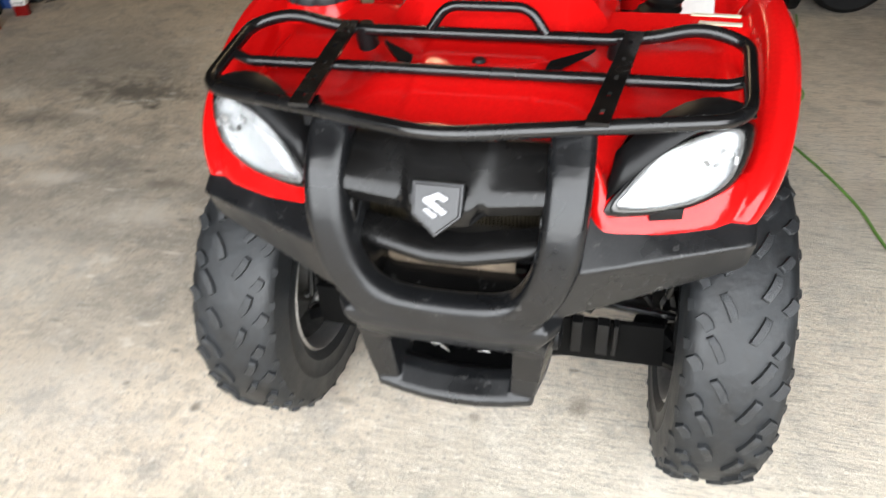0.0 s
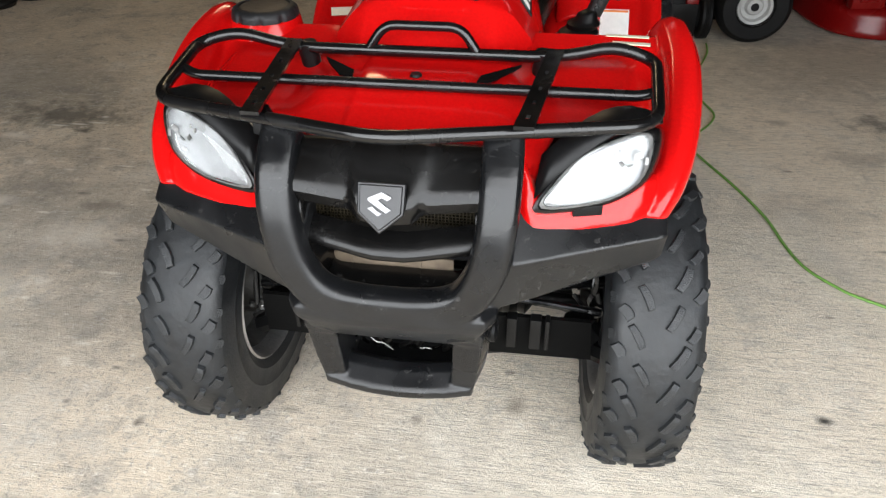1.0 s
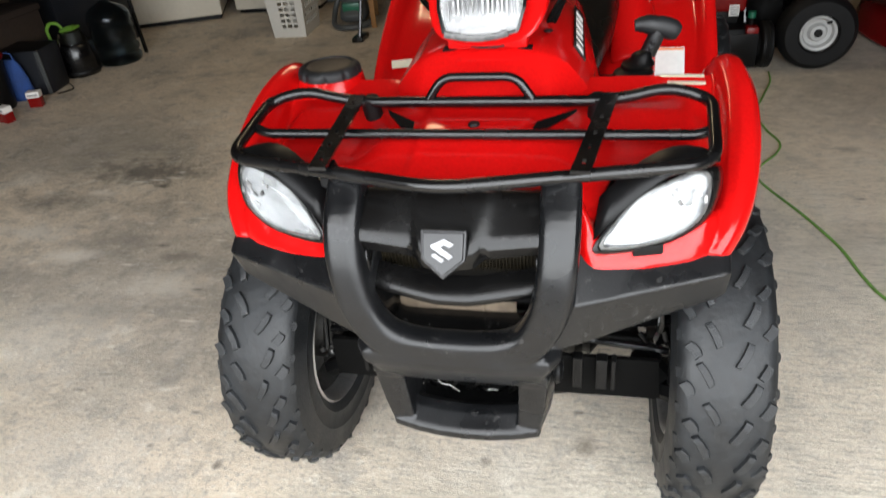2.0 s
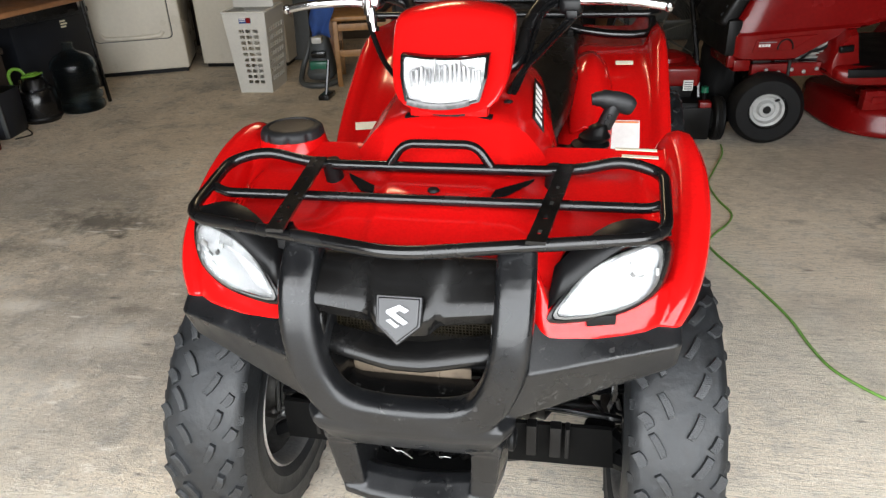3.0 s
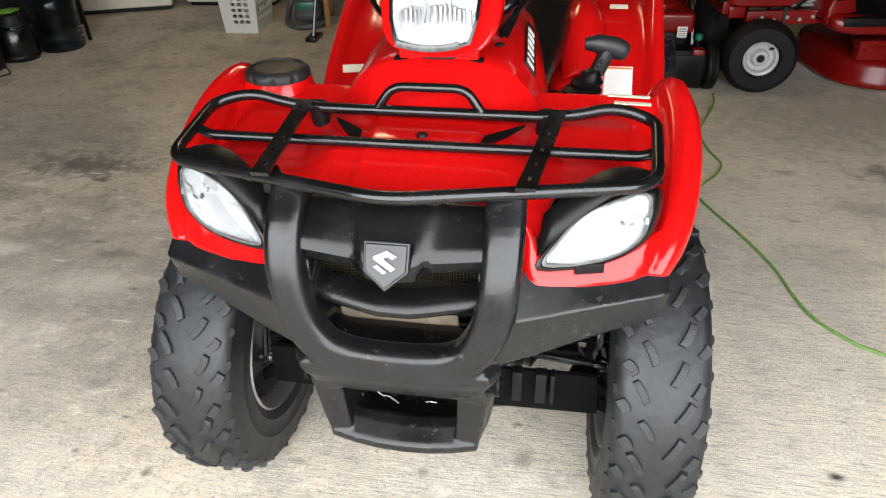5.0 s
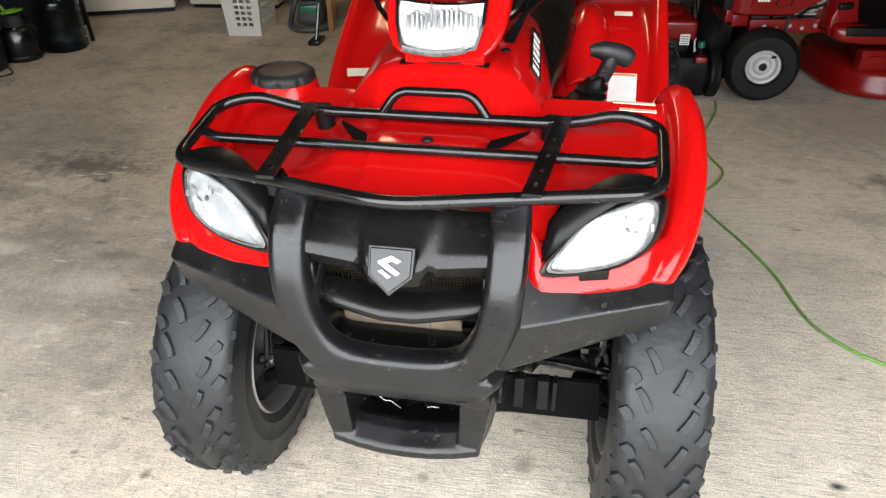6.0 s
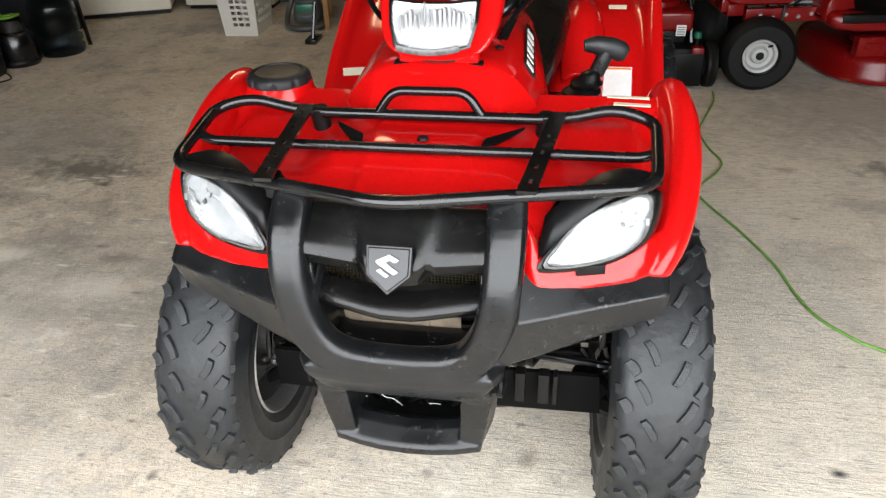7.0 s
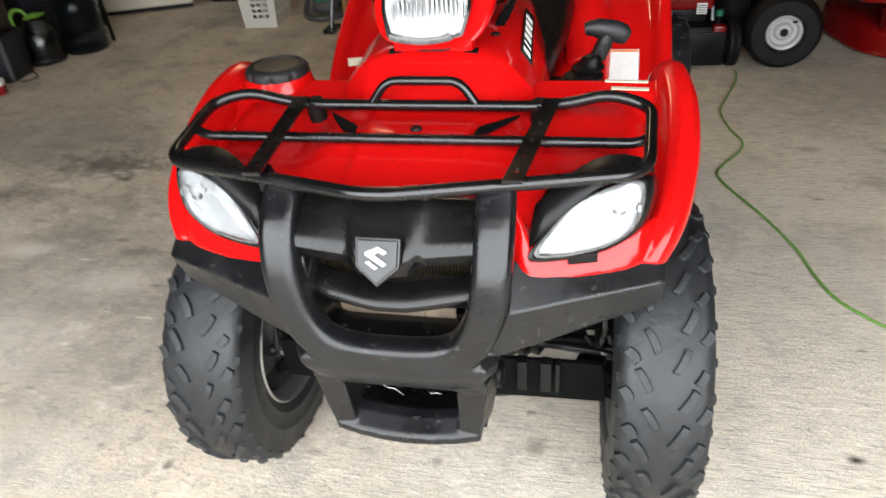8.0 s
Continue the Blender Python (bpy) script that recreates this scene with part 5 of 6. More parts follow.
def washer():
    t = thing("washing_machine", "white enamel washing machine beside the dryer", "washing machine", pose(-2.657, 4.028, 0, 0, 0, 4))
    part("cabinet", box(0, 0.686, 0.0, 0.66, 0.03, 0.92, 0.014, 3), ENAMEL, t)
    part("plinth", box(0.02, 0.666, 0.03, 0.62, 0.0, 0.031), DEEP, t, "dark recessed plinth")
    for x in (0.06, 0.626):
        part("foot", turned([(0.016, 0.0), (0.018, 0.01), (0.012, 0.04)], 12), DEEP, t).location = (x, 0.05, 0)
    return t


def basket():
    """Tall tapering laundry hamper: each wall is a grid of ribs round rows of square holes."""
    t = thing("laundry_hamper", "tall white plastic laundry hamper with square holes", "laundry basket", pose(-2.042, 3.352, 0, 0, 0, 3))
    H, w0, w1, d0, d1 = 0.53, 0.222, 0.285, 0.30, 0.37

    def corner(u, v, z):
        f = z / H
        w, d = w0 + (w1 - w0) * f, d0 + (d1 - d0) * f
        return Vector((w0 / 2 + u * w / 2, d0 / 2 + v * d / 2, z))

    def wall(fn, cols, holes, z_lo, z_hi, rows_n):
        zs = [0.0]
        step = (z_hi - z_lo) / rows_n
        for r in range(rows_n):
            zs += [z_lo + r * step + step * 0.22, z_lo + r * step + step * 0.80]
        zs.append(H)
        us = [-1.0] + [x for a, b in holes for x in (a, b)] + [1.0]
        bm = bmesh.new()
        g = [[bm.verts.new(fn(u, z)) for u in us] for z in zs]
        for i in range(len(zs) - 1):
            for j in range(len(us) - 1):
                if i % 2 == 1 and j % 2 == 1:
                    continue
                bm.faces.new((g[i][j], g[i][j + 1], g[i + 1][j + 1], g[i + 1][j]))
        return bm

    three = [(-0.36, -0.12), (-0.02, 0.24), (0.34, 0.60)]
    many = [(-0.80 + 0.27 * k, -0.80 + 0.27 * k + 0.17) for k in range(6)]
    for name, fn, holes, lo, hi, n in (("front_wall", lambda u, z: corner(u, -1, z), three, 0.055, 0.43, 10), ("back_wall", lambda u, z: corner(u, 1, z), three, 0.055, 0.43, 10),
                                       ("side_wall", lambda u, z: corner(1, u, z), many, 0.06, 0.44, 7), ("side_wall", lambda u, z: corner(-1, u, z), many, 0.06, 0.44, 7)):
        thick(part(name, wall(fn, 3, holes, lo, hi, n), BASKET, t, smooth=0), 0.004, 0)
    c = [corner(-1, -1, H), corner(1, -1, H), corner(1, 1, H), corner(-1, 1, H)]
    part("rim", sweep(fillet(c + [c[0]], 0.03), rect(0.020, 0.014, 0.4), (0, 0, 1)), BASKET, t)
    part("base", box(0.0, w0, 0.0, d0, 0.0, 0.012, 0.004), BASKET, t)
    # the lid, lifted and leaning back
    lid = part("lid", box(-0.03, 0.25, -0.012, 0.0, 0.0, 0.34, 0.006), BASKET, t, "raised hamper lid")
    lid.matrix_local = Matrix.Translation((0.0, 0.17, 0.53)) @ Matrix.Rotation(radians(-8), 4, "X")
    tag = part("printed_label", prism([(-0.04, -0.022), (0.04, -0.022), (0.04, 0.022), (-0.04, 0.022)], 0.0015), BLUE, t, "blue and red printed label", smooth=0)
    tag.matrix_local = Matrix.Translation((0.115, -0.034, 0.485)) @ Matrix.Rotation(radians(83), 4, "X")
    part("label_patch", prism([(0.008, -0.020), (0.038, -0.020), (0.038, 0.016), (0.008, 0.016)], 0.0025), RED_PAINT, tag, smooth=0)
    for k in range(3):
        part("text_bar", prism([(-0.036, 0.010 - 0.01 * k), (0.004, 0.010 - 0.01 * k), (0.004, 0.014 - 0.01 * k), (-0.036, 0.014 - 0.01 * k)], 0.0025), WHITE_PRINT, tag, smooth=0)
    return t


def table():
    t = thing("work_table", "brown wood-topped table on thin black steel legs", "table", pose(-2.86, 3.08, 0, 0, 0, 84))
    soften(part("tabletop", box(-1.75, 0.02, 0.0, 0.75, 0.655, 0.685, 0.004), WOOD, t), 0.003)
    part("apron", box(-1.70, -0.03, 0.04, 0.06, 0.60, 0.655), SATIN, t)
    for x, y, dx in ((0.0, 0.03, 0.02), (0.0, 0.70, 0.02), (-1.70, 0.03, -0.02), (-1.70, 0.70, -0.02)):
        part("leg", rod((x + dx, y - 0.01, 0.0), (x, y, 0.66), 0.013, 8), SATIN, t, "thin black steel leg")
    part("leg_brace", rod((0.02, 0.03, 0.18), (0.02, 0.70, 0.18), 0.008, 8), SATIN, t)
    return t


def water_jug():
    prof = [(0.0, 0.012), (0.10, 0.008), (0.128, 0.0), (0.137, 0.015), (0.137, 0.045), (0.120, 0.055), (0.120, 0.065), (0.137, 0.075), (0.137, 0.105), (0.120, 0.115), (0.120, 0.125), (0.134, 0.14), (0.134, 0.235), (0.120, 0.245), (0.120, 0.252), (0.137, 0.262),
            (0.137, 0.285), (0.130, 0.315), (0.100, 0.345), (0.055, 0.368), (0.034, 0.38), (0.028, 0.40), (0.031, 0.405), (0.031, 0.425), (0.026, 0.427)]
    t = thing("water_jug", "empty clear bluish five-gallon water jug", "water jug", pose(-2.955, 2.93, 0))
    jug = part("bottle", turned(prof, 40), JUG, t)
    thick(jug, 0.003)
    return t


def canister():
    t = thing("dust_canister", "black canister with clear top and lime green handle", "canister", pose(-3.075, 2.69, 0))
    part("bin", turned([(0.0, 0.0), (0.105, 0.0), (0.115, 0.02), (0.120, 0.10), (0.112, 0.185), (0.10, 0.20)], 28), SATIN, t)
    part("clear_collar", put(turned([(0.092, 0.0), (0.090, 0.012), (0.066, 0.082), (0.052, 0.086)], 28), Matrix.Translation((0.012, -0.01, 0.188)) @ Matrix.Rotation(radians(-8), 4, "Y")), SMOKE, t, "clear plastic dust cup")
    part("filter", put(turned([(0.0, 0.0), (0.060, 0.0), (0.050, 0.07), (0.0, 0.075)], 20), Matrix.Translation((0.012, -0.01, 0.192))), GREASE, t, "dull grey filter cone")
    part("lid", put(join(box(-0.050, 0.050, -0.040, 0.040, 0.0, 0.014, 0.006), box(-0.030, 0.030, -0.022, 0.022, 0.010, 0.022, 0.006)), Matrix.Translation((0.018, -0.01, 0.276)) @ Matrix.Rotation(radians(-8), 4, "Y")), LIME, t, "lime green lid")
    part("handle", sweep(fillet([(-0.035, -0.01, 0.285), (-0.050, -0.02, 0.320), (-0.100, -0.03, 0.322), (-0.125, -0.04, 0.285), (-0.118, -0.04, 0.215), (-0.085, -0.03, 0.190)], 0.025), rect(0.020, 0.014, 0.4), (0, 1, 0)), LIME, t, "lime green loop handle")
    part("ring", turned([(0.116, 0.018), (0.122, 0.024), (0.122, 0.034), (0.117, 0.04)], 28), DEEP, t)
    return t


def fabric_bin():
    t = thing("fabric_bin", "dark navy fabric bin with a pale bound edge", "bin", pose(-3.19, 2.395, 0, 0, 0, 8))
    rows = []
    for z, f in ((0.0, 0.94), (0.02, 0.98), (0.12, 1.0), (0.24, 1.02), (0.262, 1.02), (0.262, 0.96), (0.20, 0.94)):
        rows.append([Vector((a * 0.17 * f + random.uniform(-0.003, 0.003), c * 0.115 * f + random.uniform(-0.003, 0.003), z)) for a, c in rect(2, 2, 0.12, 2)])
    part("bin_wall", loft(rows), NAVY, t)
    part("bound_edge", box(0.150, 0.176, -0.124, -0.116, 0.01, 0.258, 0.003), GREY, t, "pale grey binding on the corner")
    part("folded_lid", put(box(-0.15, 0.15, -0.10, 0.10, -0.004, 0.004, 0.003), pose(0, 0.0, 0.255, 5, 4, 2)), DEEP, t, "dark lid")
    return t


def blue_sack():
    t = thing("blue_bag", "small upright blue cloth bag", "bag", pose(-3.17, 2.235, 0, 0, 0, 12))
    rows = []
    for z, w, d in ((0.0, 0.08, 0.035), (0.03, 0.09, 0.045), (0.12, 0.085, 0.042), (0.20, 0.07, 0.03), (0.235, 0.05, 0.012)):
        rows.append([Vector((w * (1 + 0.08 * math.sin(4 * a + 20 * z)) * math.cos(a), d * (1 + 0.1 * math.sin(3 * a)) * math.sin(a), z)) for a in [2 * math.pi * k / 24 for k in range(24)]])
    part("bag_body", loft(rows), BLUE, t)
    part("handle", tube([(-0.04, 0, 0.23), (-0.03, 0, 0.27), (0.03, 0, 0.27), (0.04, 0, 0.23)], 0.005, 6), BLUE, t)
    return t


def lidded_bucket():
    t = thing("bucket", "black bucket with a red snap-on lid", "bucket", pose(-3.22, 2.08, 0))
    part("pail", turned([(0.0, 0.0), (0.110, 0.0), (0.115, 0.01), (0.130, 0.27), (0.135, 0.275), (0.135, 0.285)], 32), DEEP, t)
    part("lid", turned([(0.140, 0.278), (0.142, 0.292), (0.135, 0.298), (0.115, 0.294), (0.0, 0.296)], 32), RED_PAINT, t, "red lid")
    return t


def small_carton(x, y, rz):
    t = thing("small_carton", "small red and white printed carton on the concrete", "carton", pose(x, y, 0, 0, 0, rz), group="cartons by the bucket")
    part("carton", box(-0.035, 0.035, -0.025, 0.025, 0.0, 0.085, 0.002), RED_PAINT, t)
    part("white_top", box(-0.036, 0.036, -0.026, 0.026, 0.055, 0.087, 0.002), WHITE_PRINT, t, "white upper band")
    part("text_bar", box(-0.028, 0.028, -0.0285, -0.0255, 0.066, 0.074), GREY_PRINT, t, smooth=0)
    return t


def storage_box(x, y, rz, w, d, h, mat, label):
    t = thing("storage_box", label, "box", pose(x, y, 0, 0, 0, rz))
    part("body", box(-w / 2, w / 2, -d / 2, d / 2, 0, h, 0.01), mat, t)
    part("lid", box(-w / 2 - 0.01, w / 2 + 0.01, -d / 2 - 0.01, d / 2 + 0.01, h, h + 0.04, 0.008), mat, t)
    return t


dryer()
washer()
basket()
table()
water_jug()
canister()
fabric_bin()
blue_sack()
lidded_bucket()
small_carton(-2.975, 2.13, 20)
small_carton(-2.985, 1.90, -15)
bx = storage_box(-3.42, 3.22, 78, 0.62, 0.40, 0.52, NAVY, "dark navy storage box under the table")
for k in range(3):
    part("label_bar", box(0.07, 0.11 + 0.01 * (k % 2), -0.208, -0.2015, 0.49 - 0.018 * k, 0.50 - 0.018 * k), CREAM_PRINT, bx, smooth=0)
storage_box(-3.45, 2.45, 84, 0.55, 0.35, 0.40, BROWN_BOARD, "brown cardboard box under the table")
solo("cable_end", tube([(-3.12, 2.53, 0.004), (-3.02, 2.47, 0.012), (-2.945, 2.41, 0.004), (-2.95, 2.36, 0.004), (-2.985, 2.315, 0.004)], 0.004, 6), DEEP, "thin black cable lying on the concrete", "cable")


# ---- behind the quad bike ----
def wooden_stool():
    t = thing("wooden_chair", "honey-coloured wooden chair with square legs", "chair", pose(-1.405, 3.52, 0, 0, 0, 14))
    soften(part("seat", box(-0.01, 0.40, -0.01, 0.38, 0.435, 0.465, 0.006), PINE, t), 0.004)
    for x in (0.0, 0.355):
        for y in (0.0, 0.335):
            part("leg", box(x, x + 0.034, y, y + 0.034, 0.0, 0.436, 0.004), PINE, t)
    for z0 in (0.37, 0.20):
        part("rail", box(0.03, 0.36, 0.006, 0.026, z0, z0 + 0.045, 0.003), PINE, t)
        part("rail", box(0.006, 0.026, 0.03, 0.34, z0, z0 + 0.045, 0.003), PINE, t)
    for x in (0.0, 0.36):
        part("back_post", box(x, x + 0.03, 0.345, 0.375, 0.465, 0.86, 0.004), PINE, t)
    part("back_rail", box(0.02, 0.37, 0.350, 0.370, 0.76, 0.84, 0.004), PINE, t)
    return t


def carpet_washer():
    t = thing("carpet_cleaner", "grey upright carpet cleaner with teal tank and hose", "carpet cleaner", pose(-1.56, 3.66, 0, 0, 0, 8))
    rows = [[Vector((x * w, y * d + dy, z)) for x, y in rect(1, 1, 0.3, 3)] for z, w, d, dy in ((0.02, 0.20, 0.26, 0), (0.09, 0.20, 0.25, 0), (0.13, 0.17, 0.20, 0.02), (0.22, 0.15, 0.16, 0.03), (0.30, 0.12, 0.12, 0.04), (0.36, 0.07, 0.08, 0.05))]
    rounded(part("body", loft(rows), GREY, t), 1)
    part("tank", box(-0.062, 0.062, -0.10, -0.03, 0.10, 0.16, 0.012), TEAL, t, "teal tank window")
    part("dark_window", box(-0.05, 0.05, -0.085, -0.02, 0.18, 0.225, 0.010), SATIN, t)
    part("front_cap", box(-0.04, 0.03, -0.07, -0.01, 0.275, 0.32, 0.012), BASKET, t)
    part("hose", tube([(0.10, 0.05, 0.05), (0.13, -0.10, 0.035), (0.05, -0.19, 0.025), (-0.06, -0.19, 0.025), (-0.13, -0.10, 0.03), (-0.14, 0.02, 0.09), (-0.10, 0.06, 0.20), (-0.06, 0.06, 0.30)], 0.019, 10), GREY, t, "ribbed grey hose")
    part("handle_pole", rod((0.0, 0.06, 0.34), (0.0, 0.22, 1.00), 0.018, 10), GREY, t)
    return t


wooden_stool()
carpet_washer()
stand = thing("folding_stand", "short black steel stand with a flat foot", "stand", pose(-1.395, 3.235, 0, 0, 0, 0))
part("strut", rod((0.0, 0.0, 0.02), (0.02, 0.06, 0.24), 0.012, 8), SATIN, stand)
part("foot", box(-0.04, 0.03, -0.05, 0.10, 0.0, 0.03, 0.006), SATIN, stand)
rows = []
for k in range(9):
    z = 0.58 - 0.028 * k
    rows.append([Vector((-1.53 + 0.17 * u + 0.012 * math.sin(7 * u + k), 3.45 + 0.018 * math.sin(9 * u + 0.5 * k), z + 0.01 * math.sin(5 * u))) for u in [j / 10 * (1 - 0.03 * k) for j in range(11)]])
cloth = solo("blue_cloth", loft(rows, False), BLUE, "crumpled blue cloth hanging over a rail", "cloth")
thick(cloth, 0.004)
rail = solo("steel_rail", rod((-2.0, 3.78, 0.585), (-0.95, 3.46, 0.585), 0.010), SATIN, "thin black steel rail behind the chair", "rail")
rail2 = solo("rail_post", join(rod((-1.99, 3.775, 0.0), (-1.99, 3.775, 0.60), 0.010), rod((-1.99, 3.72, 0.01), (-1.99, 3.84, 0.01), 0.010)), SATIN, "black steel rail post", "post")
rail3 = solo("rail_post", join(rod((-0.96, 3.46, 0.0), (-0.96, 3.46, 0.60), 0.010), rod((-0.96, 3.40, 0.01), (-0.96, 3.52, 0.01), 0.010)), SATIN, "black steel rail post", "post")
for x, y, rz, rx, w, h, mat, label in ((-1.95, 4.3, 10, -7, 0.16, 1.3, GREY, "grey board leaning on the back wall"), (-1.72, 4.35, 14, -6, 0.10, 1.4, WOOD, "brown plank leaning on the back wall"), (-1.05, 4.5, 8, -5, 0.5, 1.2, NAVY, "dark panel leaning on the back wall"), (-0.2, 4.7, 12, -6, 0.7, 1.1, DEEP, "black panel leaning on the back wall")):
    soften(solo("leaning_board", box(-w / 2, w / 2, -0.012, 0.012, 0, h), mat, label, "board", pose(x, y, 0.002, rx, 0, rz)), 0.003)
shelf = thing("shelf_unit", "dark steel shelf unit full of garage clutter", "shelf", pose(0.75, 5.0, 0, 0, 0, 12))
for x in (-0.9, 0.9):
    for y in (-0.2, 0.2):
        part("post", box(x - 0.015, x + 0.015, y - 0.015, y + 0.015, 0, 1.8), SATIN, shelf)
for z in (0.15, 0.7, 1.25, 1.75):
    part("board", box(-0.92, 0.92, -0.22, 0.22, z, z + 0.02), WOOD, shelf)
for k in range(8):
    x = -0.78 + 0.22 * k
    h = random.uniform(0.2, 0.42)
    storage = thing("storage_tub", "dark plastic tub on the garage shelf", "tub", shelf.matrix_world @ pose(x, 0, 0.17 if k % 2 else 0.72), group="tubs on the shelf")
    part("tub", box(-0.09, 0.09, -0.16, 0.16, 0, h, 0.015), (NAVY, DEEP, GREY, WOOD)[k % 4], storage)
    part("lid", box(-0.10, 0.10, -0.17, 0.17, h, h + 0.025, 0.006), (DEEP, GREY, DEEP, NAVY)[k % 4], storage)


def drum_fan():
    t = thing("drum_fan", "large round grey floor fan with a wire guard", "fan", pose(0.617, 3.16, 0, 0, 0, 8))
    c = Vector((0, 0, 0.444))
    r = 0.24
    part("drum", put(turned([(r, -0.09), (r + 0.008, -0.09), (r + 0.008, 0.09), (r, 0.09), (r, -0.09)], 48, "y", False), Matrix.Translation(c)), DEEP, t)
    for k in range(18):
        rr = 0.045 + 0.0115 * k
        part("guard_ring", sweep([c + Vector((rr * math.cos(a * math.pi / 20), -0.085, rr * math.sin(a * math.pi / 20))) for a in range(40)], ring(0.0018, 5), (0, 1, 0), True), PUTTY, t)
    for k in range(8):
        a = k * math.pi / 4 + 0.3
        part("guard_spoke", rod(c + Vector((0.03 * math.cos(a), -0.088, 0.03 * math.sin(a))), c + Vector((r * math.cos(a), -0.088, r * math.sin(a))), 0.0035, 5), PUTTY, t)
    for k in range(5):
        a = k * math.pi * 2 / 5
        blade = sheet(0.05, 0.215, -0.06, 0.06, 6, 4, lambda x, y: 0.6 * y * (1 - x))
        thick(part("blade", put(blade, Matrix.Translation(c) @ Matrix.Rotation(a, 4, "Y") @ Matrix.Rotation(radians(90), 4, "X")), PUTTY, t), 0.003)
    part("hub", put(turned([(0, -0.05), (0.05, -0.045), (0.055, 0.06), (0, 0.065)], 20, "y"), Matrix.Translation(c)), DEEP, t)
    for s in (-1, 1):
        part("stand_leg", tube(fillet([(s * 0.25, 0, 0.444), (s * 0.26, 0, 0.06), (s * 0.26, -0.16, 0.016), (s * 0.26, 0.2, 0.016)], 0.05), 0.013, 8, 0), SATIN, t)
    return t


drum_fan()


def push_mower():
    t = thing("push_mower", "red and black walk-behind lawn mower", "lawn mower", pose(0.655, 2.79, 0, 0, 0, 3))
    rows = [[Vector((x * w, y * d, z)) for x, y in rect(1, 1, 0.18, 4)] for z, w, d in ((0.035, 0.44, 0.50), (0.05, 0.45, 0.51), (0.16, 0.45, 0.51), (0.20, 0.42, 0.47), (0.212, 0.34, 0.38))]
    part("deck", loft(rows), HOOD, t, "black mower deck")
    part("front_flap", box(-0.20, 0.215, -0.268, -0.256, 0.02, 0.185, 0.005), HOOD, t, "black hanging flap")
    part("engine", join(box(-0.13, 0.155, -0.20, 0.10, 0.275, 0.375, 0.02, 3), turned([(0.0, 0.415), (0.07, 0.410), (0.11, 0.395), (0.12, 0.36)], 28)), RED_PAINT, t, "red engine shroud")
    part("engine_base", box(-0.11, 0.13, -0.16, 0.10, 0.205, 0.28, 0.01), DEEP, t)
    part("bag_latch", box(0.155, 0.215, -0.262, -0.20, 0.140, 0.212, 0.01), RED_PAINT, t, "red latch block")
    lab = part("label", box(0.075, 0.122, -0.206, -0.2, 0.258, 0.310), WHITE_PRINT, t, "white printed label", smooth=0)
    for k in range(4):
        part("text_bar", box(0.080, 0.118, -0.2085, -0.2055, 0.264 + 0.011 * k, 0.269 + 0.011 * k), GREY_PRINT, lab, smooth=0)
    part("fuel_cap", turned([(0, 0.03), (0.018, 0.028), (0.020, 0)], 16), TEAL, t, "green filler cap").location = (0.186, -0.19, 0.245)
    part("cap_stalk", rod((0.186, -0.19, 0.20), (0.186, -0.19, 0.25), 0.010, 8), DEEP, t)
    for x, y in ((-0.25, -0.20), (0.257, -0.20), (-0.25, 0.22), (0.257, 0.22)):
        w = part("wheel", turned([(0.03, -0.026), (0.10, -0.028), (0.110, -0.022), (0.1125, -0.010), (0.110, -0.006), (0.1125, -0.002), (0.110, 0.002), (0.1125, 0.006), (0.110, 0.010), (0.110, 0.022), (0.10, 0.028), (0.03, 0.026)], 32, "x"), TURF, t, "ribbed black wheel")
        w.location = (x, y, 0.113)
        part("wheel_hub", turned([(0.0, -0.032), (0.035, -0.031), (0.06, -0.026), (0.06, 0.026), (0.035, 0.031), (0.0, 0.032)], 20, "x"), GREY, w)
    for x in (-0.17, 0.165):
        part("handle", tube(fillet([(x, -0.15, 0.21), (x - 0.01, -0.12, 0.34), (x - 0.07, 0.10, 0.80), (x - 0.08, 0.18, 0.95)], 0.05), 0.013, 8, 0), SATIN, t, "black steel handle tube")
    return t


push_mower()


